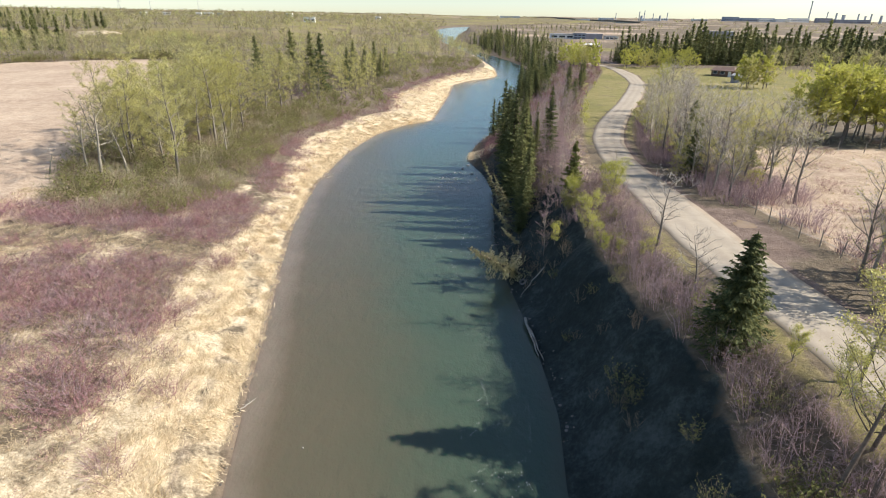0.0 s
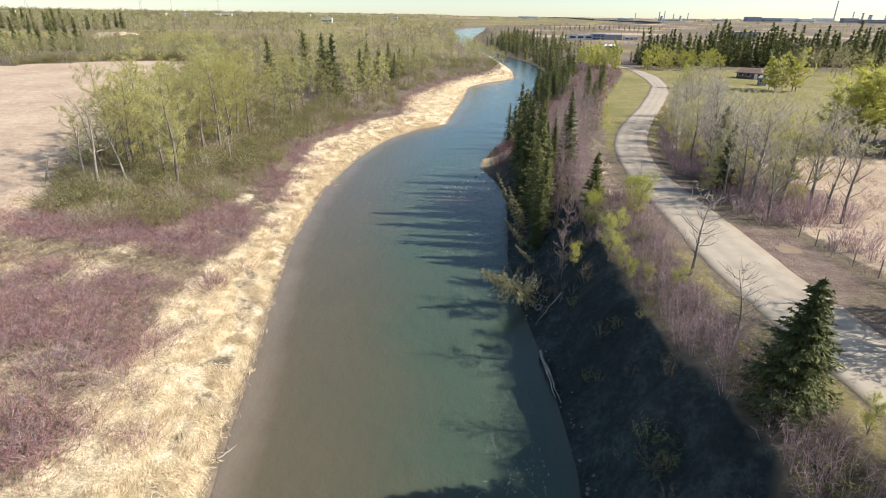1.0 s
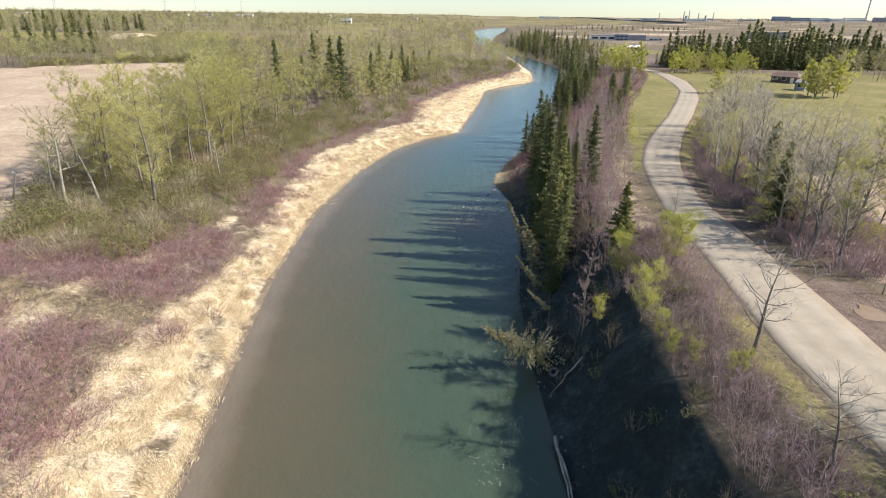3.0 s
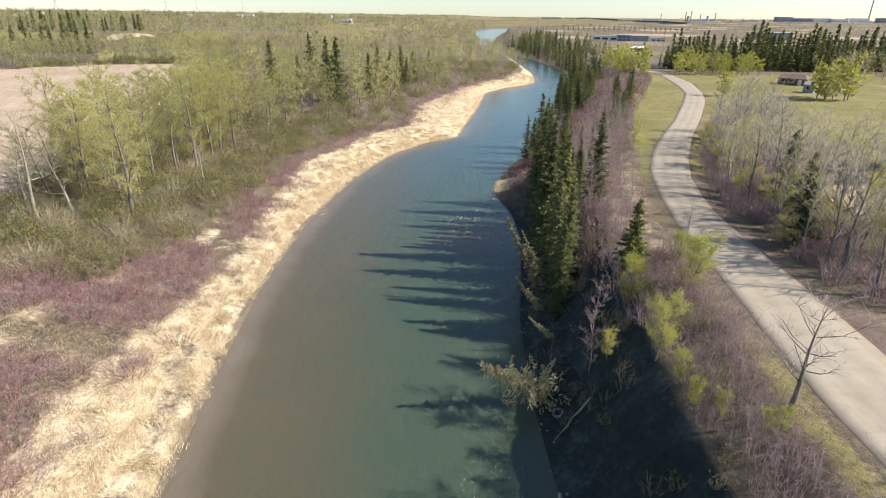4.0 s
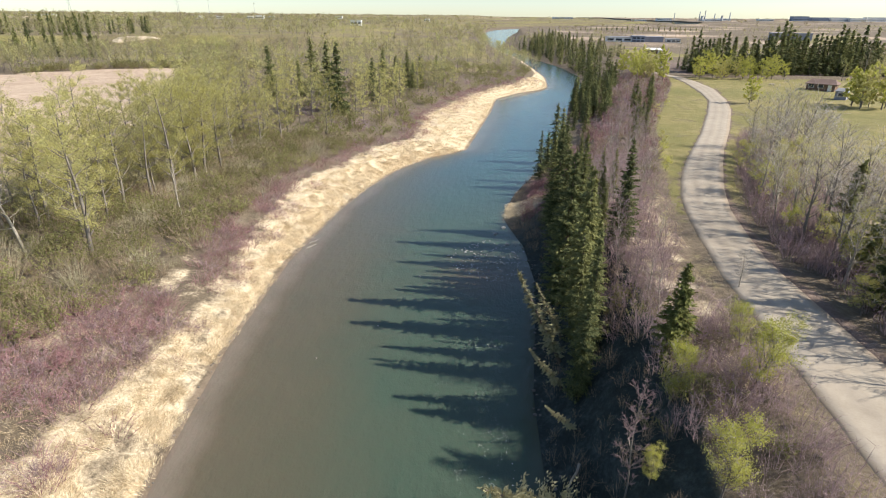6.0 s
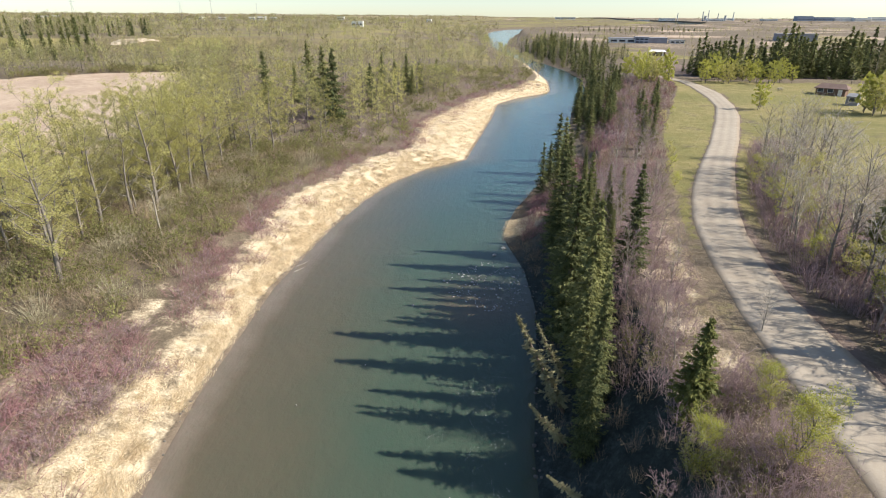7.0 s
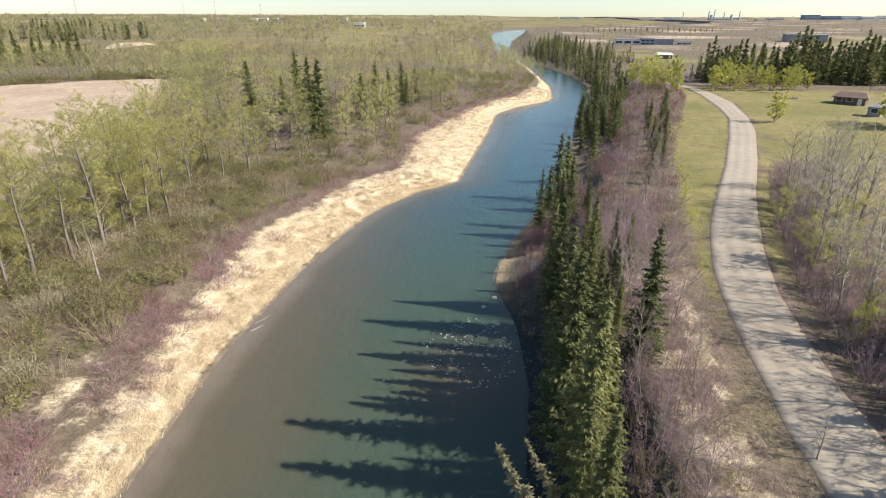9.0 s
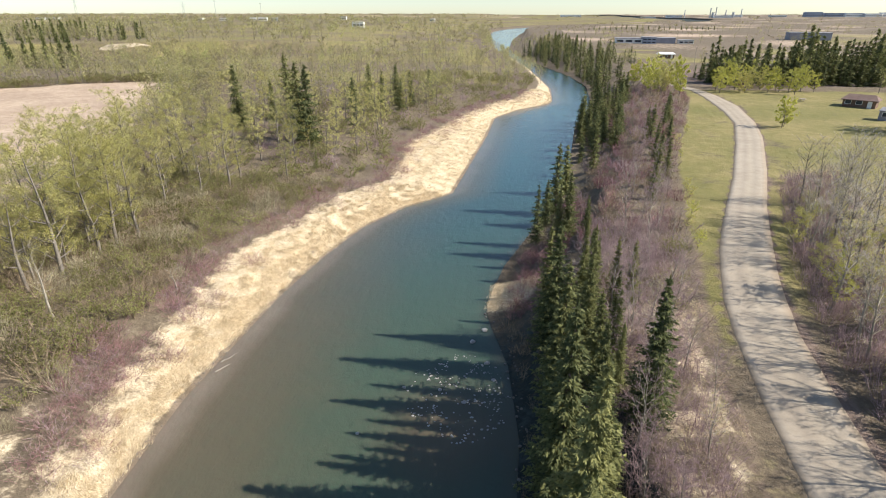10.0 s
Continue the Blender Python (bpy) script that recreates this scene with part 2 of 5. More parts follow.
def water_build(nt, b):
    p = world_pos(nt)
    depth = attribute(nt, "depth").outputs["Fac"]
    cloud = noise_tex(nt, p, 0.16, 4, 0.55)
    f = maths(nt, "ADD", depth, maths(nt, "MULTIPLY", maths(nt, "SUBTRACT", cloud, 0.5), 0.35))
    body = ramp(nt, f, (0.0, (0.18, 0.148, 0.112)), (0.25, (0.108, 0.091, 0.06)), (0.6, (0.084, 0.082, 0.054)), (0.95, (0.056, 0.082, 0.057)))
    # blue mixed into the upstream water colour in place of reflected sky
    sky_tint = attribute(nt, "sky_tint").outputs["Fac"]
    body = mix(nt, sky_tint, body, (0.03, 0.075, 0.085))
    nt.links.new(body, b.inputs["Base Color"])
    b.inputs["IOR"].default_value = 1.33
    b.inputs["Specular IOR Level"].default_value = 0.5
    b.inputs["Roughness"].default_value = 0.12
    b.subsurface_method = "BURLEY"
    b.inputs["Subsurface Weight"].default_value = 1.0
    b.inputs["Subsurface Radius"].default_value = (0.7, 1.0, 0.9)
    b.inputs["Subsurface Scale"].default_value = 0.34
    st = node(nt, "ShaderNodeMapping", Scale=(1.0, 0.6, 1.0))
    nt.links.new(p, st.inputs["Vector"])
    w = maths(nt, "ADD", maths(nt, "MULTIPLY", noise_tex(nt, st.outputs[0], 1.1, 3), 1.0), maths(nt, "MULTIPLY", noise_tex(nt, st.outputs[0], 5.0, 3), 0.25))
    bump(nt, b, w, 0.55, 0.14)


WATER = material("silty_river_water", water_build, 0.1)


def road_build(nt, b):
    p = world_pos(nt)
    lane = attribute(nt, "lane").outputs["Fac"]
    fine, mid, big = noise_tex(nt, p, 9, 6, 0.8), noise_tex(nt, p, 0.7, 5, 0.7), noise_tex(nt, p, 0.11, 3)
    f = maths(nt, "ADD", maths(nt, "MULTIPLY", fine, 0.3), maths(nt, "ADD", maths(nt, "MULTIPLY", mid, 0.4), maths(nt, "MULTIPLY", big, 0.3)))
    col = ramp(nt, f, (0.32, (0.27, 0.23, 0.18)), (0.5, (0.365, 0.315, 0.25)), (0.66, (0.44, 0.385, 0.31)))
    track = ramp(nt, lane, (0.0, (0.8, 0.76, 0.7)), (0.06, (1, 1, 1)), (0.2, (1.05, 1.04, 1.02)), (0.34, (0.9, 0.89, 0.88)), (0.5, (1.04, 1.03, 1.0)), (0.66, (0.9, 0.9, 0.89)), (0.85, (1.05, 1.04, 1.02)), (1.0, (0.75, 0.7, 0.65)))
    col = mix(nt, 1.0, col, track, "MULTIPLY")
    v = node(nt, "ShaderNodeTexVoronoi", Scale=0.2); v.feature = "DISTANCE_TO_EDGE"
    warp = node(nt, "ShaderNodeVectorMath"); warp.operation = "ADD"
    nz = node(nt, "ShaderNodeTexNoise", Scale=0.8, Detail=4); nt.links.new(p, nz.inputs["Vector"])
    nt.links.new(p, warp.inputs[0]); nt.links.new(nz.outputs["Color"], warp.inputs[1]); nt.links.new(warp.outputs[0], v.inputs["Vector"])
    crack = ramp(nt, v.outputs["Distance"], (0.0, (0.55, 0.52, 0.5)), (0.012, (1, 1, 1)))
    col = mix(nt, 0.16, col, crack, "MULTIPLY")
    nt.links.new(col, b.inputs["Base Color"])
    bump(nt, b, fine, 0.3, 0.02)


ROAD = material("worn_pale_asphalt", road_build, 0.9)
BARK_GREY = plain("grey_bark", (0.11, 0.095, 0.08), (0.26, 0.23, 0.195), 5.0, 0.9, 0.6)
BARK_PALE = plain("pale_poplar_bark", (0.19, 0.165, 0.13), (0.42, 0.38, 0.31), 4.0, 0.85, 0.5)
BARK_DARK = plain("spruce_bark", (0.09, 0.07, 0.055), (0.2, 0.16, 0.125), 6.0, 0.95, 0.6)
TWIG_GREY = foliage("grey_twigs", (0.40, 0.36, 0.31), (0.66, 0.60, 0.54), 0.3)
TWIG_OLIVE = foliage("olive_grey_twigs", (0.24, 0.21, 0.13), (0.42, 0.38, 0.25), 0.15)
TWIG_RED = foliage("red_dogwood_twigs", (0.195, 0.095, 0.106), (0.40, 0.225, 0.228), 0.1)
TWIG_MAUVE = foliage("mauve_brush_twigs", (0.24, 0.165, 0.172), (0.46, 0.345, 0.345), 0.25)
TWIG_BROWN = foliage("brown_brush_twigs", (0.20, 0.148, 0.098), (0.38, 0.295, 0.20), 0.15)
NEEDLES = foliage("spruce_needles", (0.075, 0.095, 0.04), (0.29, 0.29, 0.11), 0.35)
NEEDLES_YELLOW = foliage("sunlit_young_needles", (0.08, 0.10, 0.025), (0.19, 0.19, 0.055), 0.2)
NEEDLES_DEAD = foliage("fading_needles", (0.24, 0.225, 0.12), (0.46, 0.42, 0.24), 0.25)
LEAF_YELLOW = foliage("opening_poplar_leaves", (0.41, 0.38, 0.125), (0.6, 0.56, 0.23), 0.6, 0.25)
LEAF_LIME = foliage("lime_green_leaves", (0.36, 0.37, 0.075), (0.56, 0.54, 0.15), 0.55)
LEAF_WILLOW = foliage("dull_willow_leaves", (0.16, 0.165, 0.058), (0.33, 0.325, 0.125), 0.5)
LEAF_FAR = foliage("spring_wood_leaves", (0.28, 0.235, 0.15), (0.47, 0.46, 0.18), 0.65, 0.1)
GRASS_DRY = foliage("dry_grass_blades", (0.46, 0.36, 0.225), (0.92, 0.80, 0.575), 0.25, 0.4)
GRASS_TAN = foliage("tan_grass_blades", (0.34, 0.265, 0.16), (0.66, 0.54, 0.36), 0.25, 0.4)
STONE_PALE = plain("pale_river_stone", (0.22, 0.21, 0.19), (0.48, 0.46, 0.43), 3.0, 0.5, 0.4)
STONE = plain("river_stone", (0.08, 0.072, 0.062), (0.22, 0.2, 0.175), 3.0, 0.8, 0.5)
ROOF_RED = plain("red_brown_shingles", (0.14, 0.095, 0.08), (0.22, 0.155, 0.13), 2.5, 0.9, 0.4)
ROOF_GREY = plain("grey_roofing", (0.22, 0.22, 0.23), (0.38, 0.38, 0.39), 2.0, 0.8, 0.3)
WALL_BROWN = plain("brown_siding", (0.12, 0.075, 0.055), (0.19, 0.125, 0.09), 2.0)
WALL_WHITE = plain("white_siding", (0.62, 0.62, 0.6), (0.8, 0.79, 0.76), 1.5, 0.7, 0.1)
WALL_GREY = plain("grey_blue_cladding", (0.19, 0.23, 0.3), (0.3, 0.34, 0.41), 0.4, 0.7, 0.1)
WALL_SLATE = plain("dark_slate_cladding", (0.2, 0.2, 0.23), (0.3, 0.3, 0.34), 0.4, 0.7, 0.1)
GLASS_DARK = plain("dark_window_glass", (0.03, 0.035, 0.045), (0.06, 0.07, 0.085), 0.6, 0.12, 0.02)
STEEL = plain("galvanised_steel", (0.32, 0.33, 0.34), (0.5, 0.5, 0.5), 1.0, 0.5, 0.1, 0.6)
WOOD_GREY = plain("weathered_wood", (0.19, 0.165, 0.135), (0.42, 0.38, 0.32), 6.0, 0.9, 0.6)


# ---- mesh helpers ----
def mesh_np(name, verts, faces, mat, tint=None, smooth_on=False):
    verts, faces = np.asarray(verts, np.float32), np.asarray(faces, np.int32)
    me = bpy.data.meshes.new(name)
    k = faces.shape[1]
    me.vertices.add(len(verts)); me.vertices.foreach_set("co", verts.ravel())
    me.loops.add(faces.size); me.loops.foreach_set("vertex_index", faces.ravel())
    me.polygons.add(len(faces)); me.polygons.foreach_set("loop_start", np.arange(0, faces.size, k, dtype=np.int32))
    me.update(calc_edges=True)
    if smooth_on:
        me.polygons.foreach_set("use_smooth", np.ones(len(faces), bool))
    if tint is not None:
        me.attributes.new("tint", "FLOAT", "POINT").data.foreach_set("value", np.asarray(tint, np.float32))
    me.materials.append(mat)
    return me


def put(name, me, parent=None, label=""):
    ob = new(name, me)
    if parent is not None:
        ob.parent = parent
    if label:
        ob["label"] = label
    return ob


def part(name, bm, mat, parent=None, label=""):
    me = bpy.data.meshes.new(name)
    bm.to_mesh(me)
    bm.free()
    me.materials.append(mat)
    return put(name, me, parent, label)


def box(bm, cx, cy, z0, sx, sy, sz, bevel=0.0, rz=0.0):
    r = bmesh.ops.create_cube(bm, size=1, matrix=pose(cx, cy, z0 + sz / 2, 0, 0, rz) @ Matrix.Diagonal((sx, sy, sz, 1)))
    if bevel:
        es = list({e for v in r["verts"] for e in v.link_edges})
        bmesh.ops.bevel(bm, geom=es, offset=bevel, segments=1, affect="EDGES")


class Shape:
    """Collects triangles of tubes, blades and leaves."""
    def __init__(self, seed):
        self.v, self.f, self.r = [], [], random.Random(seed)

    def tube(self, pts, radii, sides=5, root=None):
        base = len(self.v)
        if root is not None:
            self.f += [(root, base + k, base + (k + 1) % sides) for k in range(sides)]
        d = (pts[-1] - pts[0]).normalized()
        a = d.orthogonal().normalized()
        c = d.cross(a)
        for p, rad in zip(pts, radii):
            for k in range(sides):
                t = 2 * math.pi * k / sides
                self.v.append(p + (a * math.cos(t) + c * math.sin(t)) * rad)
        for i in range(len(pts) - 1):
            for k in range(sides):
                q = base + i * sides
                k2 = (k + 1) % sides
                self.f.append((q + k, q + k2, q + sides + k2))
                self.f.append((q + k, q + sides + k2, q + sides + k))

    def blade(self, p, q, width):
        d = q - p
        s = d.cross(Vector((self.r.uniform(-1, 1), self.r.uniform(-1, 1), self.r.uniform(-1, 1))))
        if s.length < 1e-6:
            return
        s = s.normalized() * width * 0.5
        b = len(self.v)
        self.v += [p - s, p + s, q]
        self.f.append((b, b + 1, b + 2))

    def leaf(self, p, size):
        r = self.r
        a = Vector((r.gauss(0, 1), r.gauss(0, 1), r.gauss(0, 1))).normalized()
        c = a.orthogonal().normalized()
        b = len(self.v)
        self.v += [p - a * size * 0.5 - c * size * 0.42, p - a * size * 0.5 + c * size * 0.42, p + a * size * 0.6]
        self.f.append((b, b + 1, b + 2))

    def tri(self, a, b, c):
        n = len(self.v)
        self.v += [a, b, c]
        self.f.append((n, n + 1, n + 2))

    def arrays(self):
        return np.array([tuple(v) for v in self.v], np.float32), np.array(self.f, np.int32)

    def mesh(self, name, mat):
        v, f = self.arrays()
        return mesh_np(name, v, f, mat)


def spruce_shapes(seed, h, rad, whorls, per, sprays, gap=0.06, ragged=0.25, hang=0.75, fine=1.0, tufts=4, taper=0.82):
    """A spruce standing at the origin: a trunk, and whorls of boughs that fan out into small flat tufts of needles."""
    wood, crown = Shape(seed), Shape(seed + 1)
    r = crown.r
    wood.tube([Vector((0, 0, -0.4)), Vector((0.02 * h * 0.1, 0, h * 0.5)), Vector((0, 0, h * 0.99))], [h * 0.017 + 0.03, h * 0.011 + 0.01, 0.01], 6)
    up = Vector((0, 0, 1))
    size = rad / sprays * 1.5 * fine
    for i in range(whorls):
        f = gap + (1 - gap) * (i + r.uniform(-0.3, 0.3)) / whorls
        f = min(max(f, gap * 0.7), 0.985)
        z = h * f
        env = rad * ((1 - f) ** taper) * min(1.0, 0.6 + 1.6 * f) + 0.04 * rad
        a0 = r.uniform(0, 6.28)
        n = max(4, int(per * (0.6 + 0.5 * (1 - f))))
        for k in range(n):
            a = a0 + 6.283 * k / n + r.uniform(-0.3, 0.3)
            ln = env * r.uniform(1 - ragged * 1.6, 1 + ragged)
            dz = r.uniform(-1.0, 1.0) * h * 0.9 / whorls
            out = Vector((math.cos(a), math.sin(a), 0))
            side = Vector((-math.sin(a), math.cos(a), 0))
            droop = ln * r.uniform(0.3, 0.6) * (1.15 - 0.8 * f)
            lift = ln * r.uniform(0.1, 0.35)
            m = max(2, int(sprays * (0.3 + 0.7 * ln / rad)))
            for j in range(m):
                t = (j + 0.7) / m
                p = out * (ln * t) + up * (z + dz - droop * t + lift * t * t)
                w = ln * (0.26 * (1 - t) + 0.07) + 0.02
                for _ in range(tufts):
                    s = r.uniform(-1, 1)
                    c = p + side * (s * w) - up * ((abs(s) * 0.25 + r.random() * 0.5 * hang) * w)
                    d = (out * r.uniform(0.4, 1.0) + side * (s * r.uniform(0.3, 1.2)) + up * r.uniform(-0.75 * hang, 0.3)).normalized()
                    across = d.cross(up + Vector((r.uniform(-.8, .8), r.uniform(-.8, .8), 0))).normalized()
                    ll = size * r.uniform(0.55, 1.4)
                    crown.tri(c - d * (ll * 0.45) + across * (ll * 0.32), c - d * (ll * 0.45) - across * (ll * 0.32), c + d * (ll * 0.75))
    top = Vector((0, 0, h * 0.97))
    for k in range(5):
        a = 6.28 * k / 5
        crown.tri(top, top + Vector((math.cos(a) * 0.09, math.sin(a) * 0.09, -0.25)), Vector((0, 0, h * 1.03)))
    return wood, crown


def broad_shapes(seed, h, rad, limbs, subs, twigs, leaves, leaf_size, first=0.3, lean=0.04, twig_w=0.03, trunk_r=0.016, rise=1.0):
    """A tapered trunk with rising limbs, twigs, and small leaves near the twig ends."""
    wood, fine, crown = Shape(seed), Shape(seed + 1), Shape(seed + 2)
    r = crown.r
    lx, ly = r.uniform(-lean, lean) * h, r.uniform(-lean, lean) * h
    def axis(f):
        return Vector((lx * f * f + 0.012 * h * math.sin(f * 7 + seed), ly * f * f + 0.01 * h * math.cos(f * 6 + seed * 2), h * f))
    n = 7
    tr = h * trunk_r + 0.03
    wood.tube([axis(i / n) - Vector((0, 0, 0.4 if i == 0 else 0)) for i in range(n + 1)], [tr * (1 - 0.93 * (i / n) ** 0.9) for i in range(n + 1)], 6)
    for i in range(limbs):
        f = first + (0.97 - first) * (i + r.random() * 0.8) / limbs
        a = i * 2.4 + r.uniform(-0.5, 0.5)
        reach = rad * (0.45 + 0.75 * math.sin(math.pi * min(1, (f - first) / (1.05 - first) * 0.8 + 0.18))) * r.uniform(0.65, 1.15)
        up = reach * r.uniform(0.45, 1.1) * rise
        root = min(n, max(1, round(f * n))) * 6 + int(a / 1.047) % 6
        p0 = axis(f) * 0.3 + wood.v[root] * 0.7
        d = Vector((math.cos(a) * reach, math.sin(a) * reach, up))
        mid = p0 + d * 0.5 + Vector((r.uniform(-.1, .1), r.uniform(-.1, .1), -0.08)) * reach
        tip = p0 + d
        rr = tr * (1 - 0.9 * f) * 0.34 + 0.01
        wood.tube([p0.lerp(mid, 0.12), mid, tip], [rr, rr * 0.6, 0.008], 4, root)
        for j in range(subs):
            g = r.uniform(0.25, 1.0)
            q0 = p0.lerp(mid, g * 2) if g < 0.5 else mid.lerp(tip, g * 2 - 1)
            dd = (Vector((r.gauss(0, 1), r.gauss(0, 1), r.uniform(-0.1, 1.1))).normalized() + d.normalized() * 0.7) * reach * r.uniform(0.22, 0.5)
            q1 = q0 + dd
            fine.blade(q0, q1, max(twig_w * 1.6, rr * 0.4))
            fine.blade(q0, q1, max(twig_w * 1.6, rr * 0.4))
            for k in range(twigs):
                e0 = q0.lerp(q1, r.uniform(0.2, 1.0))
                e1 = e0 + (Vector((r.gauss(0, 1), r.gauss(0, 1), r.uniform(-0.3, 1.0))).normalized() + dd.normalized() * 0.6) * reach * r.uniform(0.1, 0.26)
                fine.blade(e0, e1, twig_w)
                for _ in range(leaves):
                    crown.leaf(e0.lerp(e1, r.uniform(0.2, 1.15)) + Vector((r.gauss(0, .12), r.gauss(0, .12), r.gauss(0, .12))), leaf_size * r.uniform(0.6, 1.4))
    return wood, fine, crown


def puff_shapes(seed, h, rad, limbs, leaves, size):
    """A light far tree: thin trunk, limbs as blades, and leaves in loose sprays round the limbs."""
    wood, fine, crown = Shape(seed), Shape(seed + 1), Shape(seed + 2)
    r = crown.r
    wood.tube([Vector((0, 0, -0.4)), Vector((r.uniform(-.03, .03) * h, r.uniform(-.03, .03) * h, h * 0.92))], [h * 0.016, 0.02], 3)
    for i in range(limbs):
        f = r.uniform(0.15, 0.9)
        a = i * 2.4 + r.uniform(-0.4, 0.4)
        reach = rad * (0.5 + 0.6 * math.sin(math.pi * min(1, f + 0.1))) * r.uniform(0.6, 1.15)
        p, q = Vector((0, 0, h * f)), Vector((math.cos(a) * reach, math.sin(a) * reach, min(h * 1.04, h * f + reach * r.uniform(0.7, 1.6))))
        fine.blade(p, q, 0.09)
        for _ in range(leaves):
            crown.leaf(p.lerp(q, r.uniform(0.25, 1.1)) + Vector((r.gauss(0, .3), r.gauss(0, .3), r.gauss(0, .35))) * rad * 0.4, size * r.uniform(0.6, 1.4))
    return wood, fine, crown


def shrub_shapes(seed, h, rad, stems, twigs, leaves, width, leaf_size=0.1, reach=0.42):
    """A fan of thin stems from one root, with side twigs and perhaps leaves."""
    fine, crown = Shape(seed), Shape(seed + 1)
    r = fine.r
    for i in range(stems):
        a, k = r.uniform(0, 6.28), math.sqrt(r.random())
        root = Vector((math.cos(a) * rad * 0.55 * k, math.sin(a) * rad * 0.55 * k, -0.1))
        b = a + r.uniform(-0.7, 0.7)
        hh = h * r.uniform(0.55, 1.08) * (1 - 0.35 * k * k)
        mid = root + Vector((math.cos(b) * rad * 0.25 * k, math.sin(b) * rad * 0.25 * k, hh * 0.55))
        tip = mid + Vector((math.cos(b) * rad * 0.45 * k + r.uniform(-.15, .15), math.sin(b) * rad * 0.45 * k + r.uniform(-.15, .15), hh * 0.45))
        fine.blade(root, mid + (tip - mid) * 0.2, width * 1.5)
        fine.blade(mid, tip, width * 1.15)
        for j in range(twigs):
            p = root.lerp(mid, r.uniform(0.4, 1)) if r.random() < 0.4 else mid.lerp(tip, r.random())
            q = p + Vector((r.gauss(0, 0.36), r.gauss(0, 0.36), r.uniform(-0.05, 0.5))) * (hh * reach)
            fine.blade(p, q, width * 0.8)
            for _ in range(leaves):
                crown.leaf(p.lerp(q, r.uniform(0.3, 1.2)) + Vector((r.gauss(0, .06), r.gauss(0, .06), r.gauss(0, .06))), leaf_size * r.uniform(0.6, 1.4))
    return fine, crown


def merge(protos, places):
    """One mesh out of many turned and sized copies; places: x, y, z, scale, turn, which, tint."""
    vs, fs, ts, off = [], [], [], 0
    for x, y, z, s, a, k, tint in places:
        v, f = protos[k]
        if not len(f):
            continue
        ca, sa = math.cos(a) * s, math.sin(a) * s
        w = np.empty_like(v)
        w[:, 0] = v[:, 0] * ca - v[:, 1] * sa + x
        w[:, 1] = v[:, 0] * sa + v[:, 1] * ca + y
        w[:, 2] = v[:, 2] * s + z
        vs.append(w); fs.append(f + off); ts.append(np.full(len(v), tint, np.float32))
        off += len(v)
    return np.concatenate(vs), np.concatenate(fs), np.concatenate(ts)


def scatter(n, x0, x1, y0, y1, keep, seed, gap=0.0, size=(0.75, 1.25), kinds=1, drop=0.0):
    """Random standing places inside a stretch of the plan, kept apart by gap."""
    r = np.random.default_rng(seed)
    out, cells = [], {}
    for _ in range(n * 12):
        if len(out) >= n:
            break
        x, y = r.uniform(x0, x1), r.uniform(y0, y1)
        if not keep(x, y):
            continue
        if gap:
            c = (int(x // gap), int(y // gap))
            if any((x - u) ** 2 + (y - w) ** 2 < gap * gap for i in (-1, 0, 1) for j in (-1, 0, 1) for u, w in cells.get((c[0] + i, c[1] + j), ())):
                continue
            cells.setdefault(c, []).append((x, y))
        out.append((x, y, r.uniform(*size), r.uniform(0, 6.28), int(r.integers(kinds)), r.random()))
    if not out:
        return []
    zs = height(np.array([o[0] for o in out]), np.array([o[1] for o in out]))
    return [(x, y, float(z) - drop, s, a, k, t) for (x, y, s, a, k, t), z in zip(out, zs)]


def thicket(name, shapes, mats, places, label, category):
    """Plants that nobody could count, as one thing of kind stuff with a mesh for twigs and one for leaves."""
    root = None
    for i, mat in enumerate(mats):
        protos = [s[i].arrays() if len(s[i].f) else (np.zeros((0, 3), np.float32), np.zeros((0, 3), np.int32)) for s in shapes]
        if not any(len(p[1]) for p in protos):
            continue
        v, f, t = merge(protos, places)
        if root is None:
            root = put(name, mesh_np(name, v, f, mat, t))
            tagged(root, label, category, kind="stuff")
        else:
            put("foliage", mesh_np("foliage", v, f, mat, t), root)["kind"] = "stuff"
    return root


# ---- ground, water, road ----
def graded(lo, a, b, hi, step, grow):
    """Grid lines: even from a to b, widening outwards to lo and hi."""
    mid = list(np.arange(a, b + step * 0.5, step))
    up, s = [], step
    while (up[-1] if up else mid[-1]) < hi:
        s *= grow
        up.append((up[-1] if up else mid[-1]) + s)
    dn, s = [], step
    while (dn[-1] if dn else mid[0]) > lo:
        s *= grow
        dn.append((dn[-1] if dn else mid[0]) - s)
    return np.array(dn[::-1] + mid + up)


def gauss(x, y, cx, cy, r):
    return np.exp(-((x - cx) ** 2 + (y - cy) ** 2) / (r * r))


